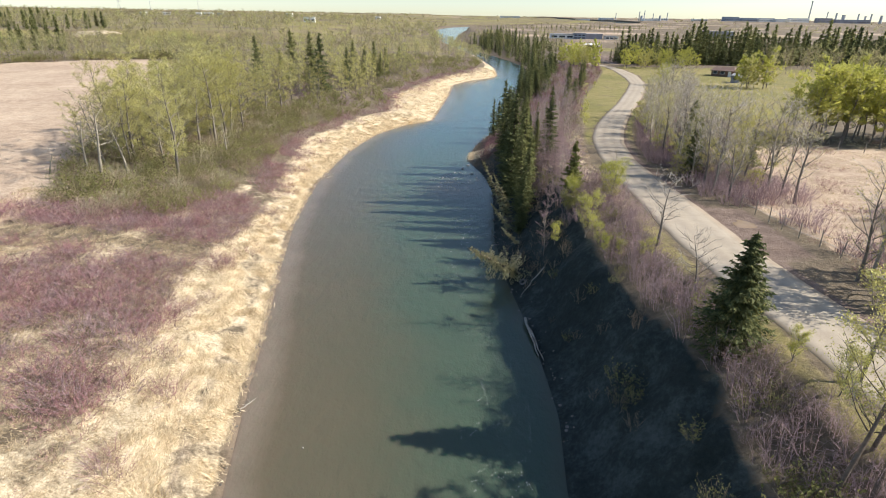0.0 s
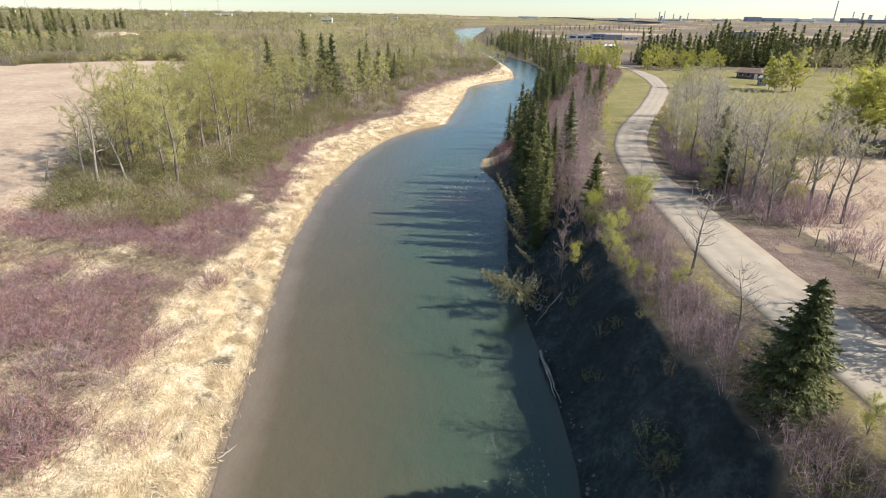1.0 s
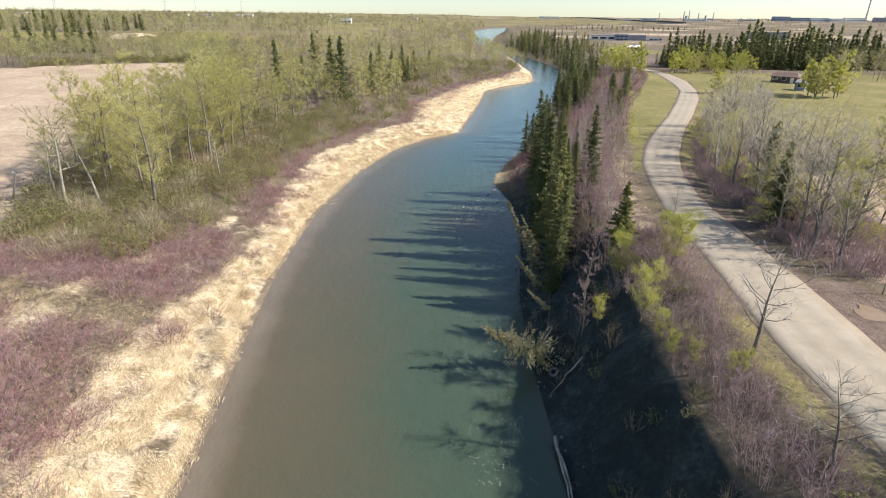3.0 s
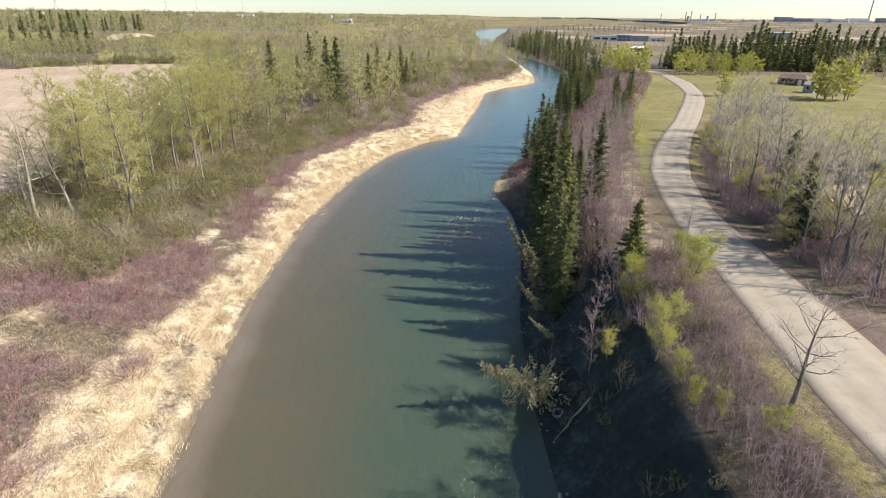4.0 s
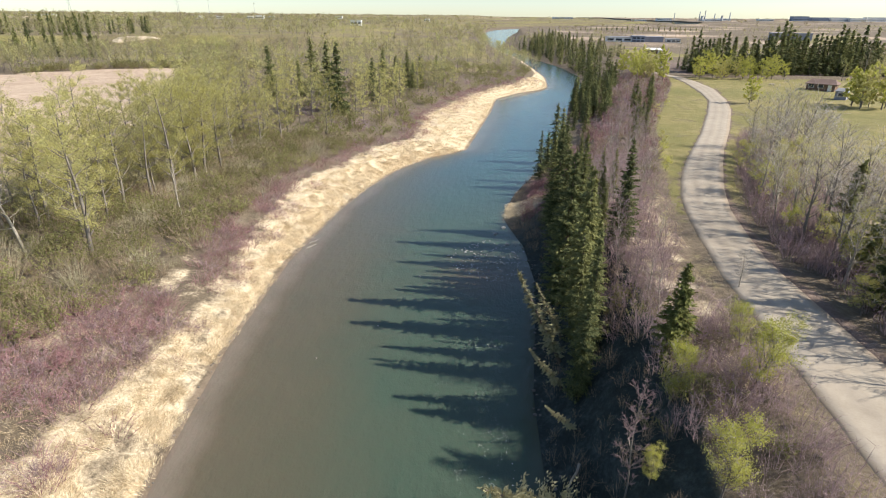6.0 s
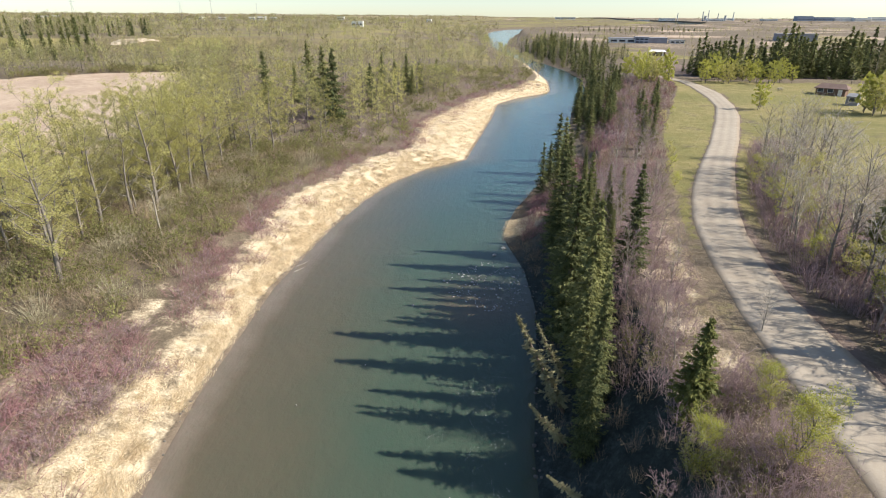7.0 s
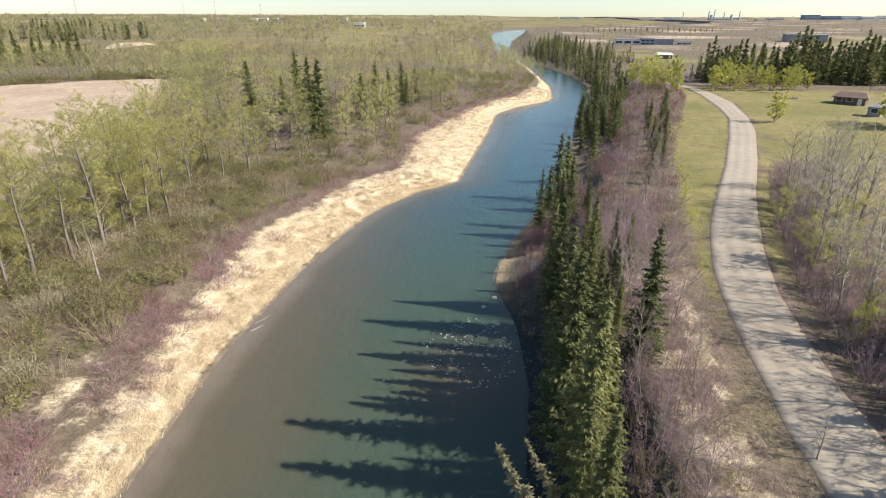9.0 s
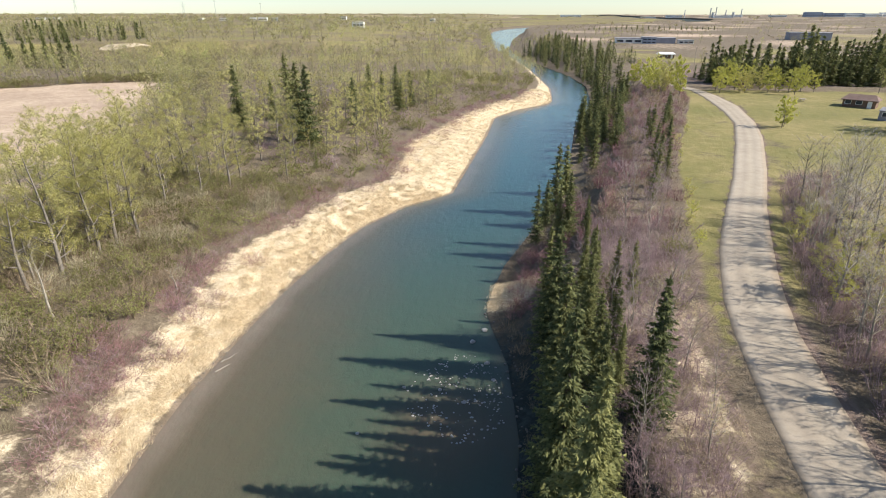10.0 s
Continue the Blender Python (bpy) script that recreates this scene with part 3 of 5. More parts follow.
def zones(x, y):
    lb, rb, crest, rl, rr = LEFT_BANK(y), RIGHT_BANK(y), CREST_X(y), ROAD_L(y), ROAD_R(y)
    dl, dr = lb - x, x - rb
    w, fx = STRAW_W(y), FIELD_X(y)
    dist = np.hypot(x, y)
    straw = smooth(0.3, 0.8, dl + 0.25 * wave(x, y, 2.4, 83)) * smooth(w + 2.0, w - 1.0, dl)
    straw = straw * (0.86 + 0.15 * wave(x, y, 4.5, 61) + 0.18 * wave(dl * 2.2, y * 0.35, 6, 63) - 0.32 * np.exp(-((dl - 2.4) / 1.2) ** 2) * smooth(90, 50, y) - 0.12 * np.exp(-((dl - 6.2) / 0.9) ** 2) * smooth(70, 40, y))
    straw = np.maximum(straw, (0.46 - 0.18 * smooth(-0.35, 0.0, wave(x, y, 17, 41) + 0.35 * wave(x, y, 4.5, 73) + 0.3 * (x < -24)) + 0.12 * wave(x, y, 3.5, 69)) * (dl > w) * smooth(66, 55, y - 16 * (dl < w + 8)) * smooth(-75, -45, x))
    straw = straw * np.where((dl > 0.45 * w) & (dl < w + 3) & (y < 135), 1 - (0.24 * smooth(50, 64, y) + 0.14 * wave(x, y, 3.0, 74)) * smooth(0.45 * w, 0.95 * w, dl), 1.0)
    straw = straw * np.where((y > 480) & (dl > 0), 0.0, 1.0)
    straw = np.maximum(straw, gauss(x, y, 6.6, 97, 3.4) * 1.3 * (dr > 0.3))
    straw = np.maximum(straw, 0.62 * smooth(13.5, 15, x) * smooth(rl - 1.5, rl - 3, x) * smooth(-0.7, 0.3, wave(x, y, 5, 46)) * smooth(50, 58, y) * smooth(92, 84, y))
    field = smooth(fx + 2, fx - 2, x) * smooth(FIELD_END(x) + 4, FIELD_END(x) - 4, y)
    field = np.maximum(field, smooth(28.5, 30.5, x) * smooth(86, 76, y + 0.06 * x - 4) * smooth(20, 30, y) * np.where(y > 57, smooth(36, 41, x), 1) * (dr > 0))
    field = np.maximum(field, (dr > 60) * smooth(330, 380, y) * (0.3 + 0.34 * wave(x, y, 260, 21)))
    field = np.maximum(field, (dl > 500) * (dist > 900) * (0.35 + 0.5 * wave(x, y, 500, 22)))
    lawn = smooth(LAWN_X(y) - 0.8, LAWN_X(y) + 0.8, x) * smooth(rl, rl - 0.4, x) * smooth(60, 92, y) * smooth(248, 240, y)
    lawn = np.maximum(lawn, smooth(rr, rr + 0.3, x) * smooth(rr + 4.0, rr + 2.0, x) * smooth(70, 100, y) * smooth(245, 235, y) * 0.8)
    lawn = np.maximum(lawn, smooth(rr + 5 - 4 * smooth(105, 125, y), rr + 9 - 6 * smooth(105, 125, y), x) * np.where(x > 44, smooth(103, 113, y), smooth(92, 104, y)) * smooth(245, 235, y) * smooth(190, 170, x))
    lawn = np.maximum(lawn, (dr > 40) * smooth(300, 330, y) * smooth(520, 460, y) * smooth(-0.2, 0.5, wave(x, y, 90, 23)) * 0.9)
    lawn = np.maximum(lawn, (dr > 60) * (dist > 600) * smooth(0.3, 0.7, wave(x, y, 320, 24)) * 0.6)
    lawn = np.maximum(lawn, (dl > 20) * smooth(256, 266, y) * (0.62 + 0.25 * wave(x, y, 120, 26)))
    lawn = np.maximum(lawn, (0.36 + 0.4 * smooth(46, 38, y)) * smooth(rl - 2.6 - 1.6 * smooth(50, 60, y), rl - 1.8 - 1.2 * smooth(50, 60, y), x) * smooth(rl - 0.1, rl - 0.4, x) * smooth(8, 14, y) * smooth(112, 95, y))
    # lawn fades to brown: bare litter plus the poplar clump's painted shadow
    lawn = lawn * (0.85 + 0.3 * wave(x, y, 13, 62)) * (1 - 0.9 * gauss(x, y, 54, 97, 9))
    rise = np.clip(dr / np.maximum(crest - rb, 1), 0, 2)
    # mask of the shade-darkened soil: the cut bank, then the river bed
    shaded_soil = (dr > -0.5) * smooth(1.0, 0.86, rise) * smooth(120, 60, y)
    shaded_soil = np.maximum(shaded_soil, (dl <= 0) * (dr <= 0) * 1.0)
    dirt = smooth(rr - 0.2, rr, x) * smooth(rr + 4.6, rr + 3.2, x) * smooth(33, 38, y) * smooth(51, 46, y)
    dirt = np.maximum(dirt, smooth(rr - 1.5, rr - 0.5, x) * smooth(rr + 1.3, rr + 0.6, x) * (y < 262) * 0.7)
    dirt = np.maximum(dirt, smooth(70, 76, x) * smooth(140, 120, x) * smooth(246, 254, y) * smooth(330, 300, y) * 0.9)
    dirt = np.maximum(dirt, 0.62 * np.exp(-((rl - x - 2.0) / 0.7) ** 2) * smooth(42, 50, y) * smooth(125, 105, y))
    dirt = np.maximum(dirt, 0.55 * np.exp(-((dl - 2.7 - 0.7 * wave(x, y, 6, 96)) / 1.0) ** 2) * smooth(56, 40, y))
    face = smooth(-3, -1, dl) * smooth(0.9, 0.35, dl + 0.25 * wave(x, y, 2.4, 83)) * (y < 420)
    return straw, lawn, shaded_soil, field, face, dirt


def colour_layer(me, name, *chans):
    at = me.attributes.new(name, "FLOAT_COLOR", "POINT")
    buf = np.ones((len(chans[0]), 4), np.float32)
    for i, c in enumerate(chans):
        buf[:, i] = np.clip(c, 0, 1.3)
    at.data.foreach_set("color", buf.ravel())


def grid_faces(nx, ny):
    i, j = np.meshgrid(np.arange(nx - 1), np.arange(ny - 1))
    a = (j * nx + i).ravel()
    return np.stack([a, a + 1, a + nx + 1, a + nx], 1)


gx = graded(-5200, -47, 49, 5200, 0.8, 1.08)
gy = graded(-420, 10, 128, 5200, 0.8, 1.045)
GX, GY = np.meshgrid(gx, gy)
# the columns follow the two banks and straighten out away from the river
dl, dr = LEFT_BANK(GY) + 15.0, RIGHT_BANK(GY) - 7.0
left_part = dl * np.clip(1 + (GX + 15.0) / (60 + 2.5 * np.abs(dl)), 0, 1)
right_part = dr * np.clip(1 - (GX - 7.0) / (60 + 2.5 * np.abs(dr)), 0, 1)
between = dl + (dr - dl) * np.clip((GX + 15.0) / 22.0, 0, 1)
GX = GX + np.where(GX < -15, left_part, np.where(GX > 7, right_part, between))
px, py = GX.ravel(), GY.ravel()
pz = height(px, py)
ground_me = mesh_np("ground", np.stack([px, py, pz], 1), grid_faces(len(gx), len(gy)), GROUND, smooth_on=True)
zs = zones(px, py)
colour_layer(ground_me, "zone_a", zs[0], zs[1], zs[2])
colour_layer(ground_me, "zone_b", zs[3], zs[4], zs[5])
tagged(put("ground", ground_me), "river valley ground of dry grass, lawn and bare earth", "ground", kind="structure")

wy = graded(-400, 0, 140, 2000, 2.0, 1.05)
cols = np.linspace(0, 1, 33)
wl, wr = LEFT_BANK(wy) - 1.5, RIGHT_BANK(wy) + 1.5
WX = wl[:, None] + (wr - wl)[:, None] * cols[None, :]
WY = np.repeat(wy[:, None], 33, 1)
water_me = mesh_np("water", np.stack([WX.ravel(), WY.ravel(), np.zeros(WX.size)], 1), grid_faces(33, len(wy)), WATER, smooth_on=True)
dep = (0.42 * smooth(0.0, 4, WX - LEFT_BANK(WY)) + 0.58 * smooth(3, 16, WX - LEFT_BANK(WY))) * (0.75 + 0.25 * smooth(-0.2, 1.5, RIGHT_BANK(WY) - WX))
dep = dep * (1 - 0.75 * gauss(WX, WY, 2.5, 77, 4.5)) * (1 - 0.3 * smooth(125, 150, WY) * smooth(14, 2, WX - LEFT_BANK(WY)))
water_me.attributes.new("depth", "FLOAT", "POINT").data.foreach_set("value", np.asarray(dep.ravel(), np.float32))
# how much painted sky reflection the water takes, growing upstream
water_me.attributes.new("sky_tint", "FLOAT", "POINT").data.foreach_set("value", np.asarray((smooth(72, 145, WY) * (0.35 + 0.65 * smooth(1, 9, WX - LEFT_BANK(WY)))).ravel(), np.float32))
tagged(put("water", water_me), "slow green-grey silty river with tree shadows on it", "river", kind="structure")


def ribbon(name, y0, y1, step, left, right, lift, mat, thick=0.1, cols=9, skirt=0.3):
    """A road slab that follows the plan, with sides of its own."""
    ys = np.arange(y0, y1 + 0.01, step)
    l, r = left(ys), right(ys)
    z = ROAD_Z(ys) + lift
    wob = 0.05 * wave(ys, ys * 0 + 3, 6, 31)
    f = np.linspace(0, 1, cols)
    X = (l + wob)[:, None] + (r - l)[:, None] * f[None, :]
    crown = 0.05 * (1 - (2 * f - 1) ** 2)
    Z = z[:, None] + crown[None, :]
    X = np.concatenate([X[:, :1] - skirt, X, X[:, -1:] + skirt], 1)
    Z = np.concatenate([Z[:, :1] - thick, Z, Z[:, -1:] - thick], 1)
    Y = np.repeat(ys[:, None], cols + 2, 1)
    me = mesh_np(name, np.stack([X.ravel(), Y.ravel(), Z.ravel()], 1), grid_faces(cols + 2, len(ys)), mat)
    lane = np.repeat(np.concatenate([[0], f, [1]])[None, :], len(ys), 0)
    me.attributes.new("lane", "FLOAT", "POINT").data.foreach_set("value", np.asarray(lane.ravel(), np.float32))
    return put(name, me)


tagged(ribbon("road", -40, 262, 1.5, ROAD_L, ROAD_R, 0.02, ROAD, 0.1, 9, 0.12), "worn pale grey park road winding along the bank", "road", kind="structure")

# ---- things: trees ----
def tree(name, shapes, mats, label, category, group=""):
    """One tree at the origin: an Empty with its trunk, twigs and crown under it."""
    root = new(name)
    for nm, s, m in zip(("trunk", "branchwork", "crown") if len(shapes) == 3 else ("trunk", "crown"), shapes, mats):
        if len(s.f):
            ob = put(nm, s.mesh(nm, m), root)
            if nm != "trunk":
                ob["kind"] = "stuff"
    return tagged(root, label, category, group)


def plant(protos, places, lean=0.0, seed=1, stretch=0.1):
    """Sets the prototypes out; the first use of each is the prototype itself."""
    r = random.Random(seed)
    first = {}
    for x, y, z, s, a, k, _ in places:
        m = pose(x, y, z, r.uniform(-lean, lean), r.uniform(-lean, lean), math.degrees(a)) @ Matrix.Diagonal((s, s, s * r.uniform(1 - stretch, 1 + stretch), 1))
        if k not in first:
            first[k] = m
        else:
            copy_thing(protos[k], m)
    for k, m in first.items():
        protos[k].matrix_basis = m
    used = set(first)
    for k, p in enumerate(protos):
        if k not in used:
            for o in (*p.children_recursive, p):
                bpy.data.objects.remove(o)


def at(rows, kinds=1):
    """Places from x, y, scale rows, standing on the ground."""
    return [(x, y, ground_z(x, y), s, i * 2.1, i % kinds, 0.5) for i, (x, y, s) in enumerate(rows)]


# right bank spruces
SPR = [tree("spruce", spruce_shapes(100 + i, 10, 1.4 + 0.15 * (i % 3), 46, 10, 11, 0.05, 0.4, 1.0, 0.78, 5), (BARK_DARK, NEEDLES), "tall dark green spruce on the river bank", "spruce tree", "spruces along the bank") for i in range(4)]
# x, y and the height of the top over the water
BANK_SPRUCES = [(9.8, 88, 11.8), (10, 83.8, 13.8), (10, 78.7, 13.1), (9.8, 75, 11.4), (9.8, 72.8, 11.5), (9.2, 69.6, 15.0), (10, 65.5, 14.6), (9.6, 62.3, 11.4), (9.8, 59.7, 11.8), (9.0, 56.4, 9.6),
                (14.2, 71.7, 15.4), (12.7, 83.9, 13.5), (15.1, 87.1, 11.4), (16.4, 86.7, 11.4), (13.6, 107.4, 11.2), (12.6, 107.8, 9.0), (12.0, 80.5, 12.4), (12.2, 76.6, 12.0), (12, 73.8, 11.5), (14.6, 96, 8.8),
                (14.4, 91.5, 9.5), (14.8, 100.5, 8.8), (15.2, 104, 9.5), (13.8, 79, 11.0), (14.4, 83, 10.4), (11.6, 70.5, 11.2), (12.8, 88.5, 11.0), (13.2, 75.4, 10.6), (11.4, 67.2, 10.0)]
plant(SPR, [(x, y, ground_z(x, y), (top - ground_z(x, y)) / 10.2, i * 2.1, i % 4, 0.5) for i, (x, y, top) in enumerate(BANK_SPRUCES)], 1.5, 3, 0.0)
SPR2 = [tree("spruce", spruce_shapes(120 + i, 10, 1.75 + 0.2 * (i % 3), 26, 8, 7, 0.05, 0.45, 1.0, 0.85, 4, 0.8), (BARK_DARK, NEEDLES), "dark green spruce beside the blue water", "spruce tree", "spruces along the bank") for i in range(3)]
plant(SPR2, scatter(46, 8, 60, 109, 245, lambda x, y: 1.0 < x - RIGHT_BANK(y) < (5 if y < 150 else 11), 5, 2.0, (0.6, 0.95), 3) + at([(36.5, 168, 0.5), (31, 139, 0.6), (33, 143, 0.45), (41, 172, 0.6), (30, 128, 0.55), (27, 122, 0.6), (36, 150, 0.6), (39, 160, 0.5), (44, 180, 0.65), (25, 116, 0.5), (47, 192, 0.6), (34, 155, 0.7)], 3), 2.0, 4)
SPR_Y = [tree("young_spruce", spruce_shapes(130 + i, 6, 2.0 if i == 0 else 1.5, 40 if i == 0 else 30, 14 if i == 0 else 10, 16 if i == 0 else 10, 0.03, 0.4, 0.9, 1.0), (BARK_DARK, NEEDLES_YELLOW if i else NEEDLES), ("young yellow-green spruce among bare brush", "lone dark green spruce at the road's edge")[i == 0], "spruce tree") for i in range(2)]
plant(SPR_Y, [(15.7, 25.0, ground_z(15.7, 25.0), 0.99, 0.4, 0, 0), (13.7, 54.9, ground_z(13.7, 54.9), 0.85, 1.2, 1, 0)], 1.0, 5)
SPR_R = [tree("spruce", spruce_shapes(140, 7, 1.6, 22, 8, 6, 0.05, 0.35), (BARK_DARK, NEEDLES), "ragged dark spruce among bare poplars by the road", "spruce tree")]
plant(SPR_R, at([(33.4, 74.6, 1.05), (31.0, 66.5, 0.9), (36, 63, 0.8), (28.2, 60.4, 0.85)], 1), 5.0, 6)
# far side spruces on the left
SPR_L = [tree("spruce", spruce_shapes(150 + i, 14, 2.4, 34, 8, 8, 0.08, 0.5, 1.2, 0.9, 4, 0.7), (BARK_DARK, NEEDLES), "tall old dark spruce above the spring wood", "spruce tree", "spruces in the left wood") for i in range(2)]
LEFT_SPRUCES = scatter(52, -380, -255, 385, 500, lambda x, y: wave(x, y, 60, 58) > -0.3 and math.hypot(x, y) > 452, 36, 4, (0.6, 1.15), 2)
SPR_LF = [spruce_shapes(155 + i, 12, 2.0, 13, 6, 3, 0.03, 0.3, 1.5) for i in range(2)]
thicket("far_spruces", SPR_LF, (BARK_DARK, NEEDLES), LEFT_SPRUCES, "dark spruces rising from the far left wood", "spruce wood")
OLD_SPRUCES = [(-54, 167, 17.3), (-35.5, 156, 19.0), (-32.5, 151, 18.9), (-47, 180, 19.0), (-29.2, 174, 14.2), (-31.6, 200, 15.3), (-24.8, 205, 14.8), (-16.4, 215, 12.8), (-27.1, 195, 13.7), (-20.7, 205, 12.9), (-25.8, 135, 6.4), (-21.5, 192, 12.0), (-50.5, 178, 13.0)]
plant(SPR_L, [(x, y, ground_z(x, y), (top - ground_z(x, y)) / 14.2, i * 2.1, i % 2, 0.5) for i, (x, y, top) in enumerate(OLD_SPRUCES)], 2.0, 7, 0.0)
DARK_GROUP = [(-231, 300, 20), (-226, 304, 18), (-218, 300, 16), (-210, 298, 20), (-206, 303, 19), (-198, 300, 21), (-236, 296, 15), (-222, 292, 14), (-214, 308, 15), (-242, 304, 18), (-228, 312, 17), (-248, 298, 16), (-202, 309, 14)]
SPR_D = [tree("spruce", spruce_shapes(157 + i, 14, 2.2, 20, 7, 4, 0.08, 0.4, 1.3), (BARK_DARK, NEEDLES), "tall dark spruce behind the ploughed field", "spruce tree", "spruces beyond the field") for i in range(2)]
plant(SPR_D, [(x, y, ground_z(x, y), (top - ground_z(x, y)) / 14.2, i * 2.1, i % 2, 0.5) for i, (x, y, top) in enumerate(DARK_GROUP)], 2.0, 22, 0.0)
# plantation
SPR_P = [tree("spruce", spruce_shapes(160 + i, 10, 2.1, 20, 7, 4, 0.02, 0.4, 1.0, 0.8, 3, 1.0), (BARK_DARK, NEEDLES), "dark plantation spruce in a dense stand", "spruce tree", "spruce plantation") for i in range(3)]
stand = scatter(330, 78, 235, 248, 318, lambda x, y: y > 244 + 0.07 * x and y < 272 + 0.18 * x, 9, 2.3, (0.85, 1.6), 3)
stand = [(x, y, z, s * (0.98 + 0.3 * float(wave(x, y, 28, 77))) * (0.7 + 0.3 * min(1, (x - 78) / 40)), a, k, t) for x, y, z, s, a, k, t in stand]
stand.sort(key=lambda p: p[1] - 0.09 * p[0])
plant(SPR_P, stand[:110], 2.0, 8)
SPR_S = [spruce_shapes(165 + i, 10, 2.1, 15, 6, 4, 0.02, 0.4, 1.0, 0.9, 3, 1.0) for i in range(3)]
thicket("spruce_stand", SPR_S, (BARK_DARK, NEEDLES), stand[110:], "dense dark spruce stand behind the front row", "spruce stand")
SPR_F = [spruce_shapes(170 + i, 9, 1.9, 15, 6, 4, 0.02, 0.45, 1.0, 0.8, 3, 0.85) for i in range(2)]
thicket("far_bank_spruces", SPR_F, (BARK_DARK, NEEDLES), scatter(170, 0, 90, 250, 560, lambda x, y: 1.5 < x - RIGHT_BANK(y) < (16 if y < 330 else 38) and y < 420 + 3 * (x - 10), 10, 2.6, (0.6, 1.25), 2), "dark spruces crowding the far wooded bank", "spruce wood")

# left poplars
POP = [tree("poplar", broad_shapes(200 + i, 12, 2.3, 24, 5, 5, 12, 0.095, 0.14, 0.025, 0.022, 0.016, 1.1), (BARK_GREY, TWIG_OLIVE, LEAF_YELLOW), "leafing poplar with pale trunk and yellow-green crown", "poplar tree", "poplars of the left wood") for i in range(5)]
near_pops = at([(-35.1, 71.7, 1.1), (-37.4, 91, 1.08), (-43.9, 88.3, 0.95), (-41.3, 100, 1.0), (-38.2, 100.2, 1.0), (-36.8, 102, 0.95), (-38.4, 97.3, 1.0), (-53.8, 97.2, 1.05), (-50, 83, 1.05), (-46, 80, 1.0), (-44, 77.5, 1.05), (-48.5, 88, 1.0), (-53.8, 127, 1.0), (-48.6, 130, 1.0), (-40, 84, 0.95)], 5)
OLD = [tree("old_poplar", broad_shapes(205 + i, 10, 2.1, 17, 4, 4, 1 - i, 0.09, 0.3, 0.09, 0.04, 0.021, 0.8), (BARK_GREY if i else BARK_PALE, TWIG_OLIVE, LEAF_YELLOW), "gnarled half-dead poplar with bare pale limbs", "poplar tree", "poplars of the left wood") for i in range(2)]
plant(OLD, at([(-43, 68, 1.0), (-46.9, 74.9, 0.88), (-47.4, 71.6, 0.8), (-50.3, 80.3, 0.75), (-41.5, 71, 0.8), (-39, 88, 0.9), (-33, 84, 0.6)], 2), 7.0, 23)


def in_left_wood(x, y):
    inner = LEFT_BANK(y) - STRAW_W(y)
    return FIELD_X(y) + 2 < x < min(inner - (14 if y < 112 else 8), -35 if y < 112 else 99)


plant(POP, near_pops + scatter(46, -72, -35, 74, 128, in_left_wood, 11, 3.6, (0.6, 0.92), 5), 2.5, 10)
POP2 = [tree("poplar", broad_shapes(210 + i, 12, 2.2, 17, 4, 4, 8, 0.15, 0.12, 0.05, 0.04, 0.015, 1.2), (BARK_GREY, TWIG_OLIVE, LEAF_YELLOW if i else LEAF_FAR), "smaller leafing poplar within the spring wood", "poplar tree", "poplars of the left wood") for i in range(4)]
plant(POP2, scatter(120, -110, 10, 125, 215, in_left_wood, 12, 4.2, (0.45, 0.8), 4), 4.0, 16)

# right belt of bare poplars
BARE = [tree("bare_poplar", broad_shapes(230 + i, 8.5, 1.35, 25, 5, 5, 1 if i % 2 else 0, 0.09, 0.2, 0.05, 0.022, 0.014, 1.6), (BARK_PALE if i < 2 else BARK_GREY, TWIG_GREY, LEAF_YELLOW), ("bare grey poplar beside the road", "grey poplar with first yellow-green leaves beside the road")[i % 2], "poplar tree", "poplars along the road") for i in range(4)]
plant(BARE, scatter(66, 26, 60, 50, 118, lambda x, y: 3.0 < x - ROAD_R(y) < 11 and wave(x, y, 7, 97) > -0.75, 12, 1.8, (0.75, 1.12), 4) + at([(26.3, 27.3, 0.9), (29, 28, 1.1), (27.6, 30.3, 0.7), (27, 31.8, 0.9), (28.8, 33, 1.0), (26.6, 28.8, 0.9)], 4) + at([(22.6 - 2, 63, 0.3), (16.6, 69, 0.4), (15.5, 77, 0.5), (17, 83, 0.45)], 2), 6.0, 11)
BARE_M = [tree("bare_birch", broad_shapes(240 + i, 7, 1.3, 24, 5, 7, 0, 0.1, 0.15, 0.05, 0.022, 0.008, 1.6), (BARK_PALE, TWIG_MAUVE, LEAF_YELLOW), "bare mauve-twigged birch between spruces and road", "birch tree", "birches on the right bank") for i in range(2)]
plant(BARE_M, scatter(26, 13, 30, 57, 135, lambda x, y: CREST_X(y) - 1.5 < x < min(ROAD_L(y) - 3.0, LAWN_X(y) - 1.5), 39, 2.0, (0.5, 0.95), 2), 6.0, 17)
LEAFY = [tree("poplar", broad_shapes(250 + i, 8, 1.9, 18, 5, 4, 8, 0.13, 0.2, 0.06, 0.022, 0.013, 1.3), (BARK_GREY, TWIG_GREY, LEAF_YELLOW), "poplar bursting into yellow-green leaf", "poplar tree", "leafing poplars on the right bank") for i in range(3)]
STEMS = [tree("poplar", broad_shapes(255 + i, 8.5, 1.8, 18, 5, 4, 8, 0.085, 0.35, 0.12, 0.02, 0.009, 1.2), (BARK_DARK, TWIG_GREY, LEAF_YELLOW), "leaning poplar stem with opening yellow-green leaves", "poplar tree", "leafing poplars on the right bank") for i in range(2)]
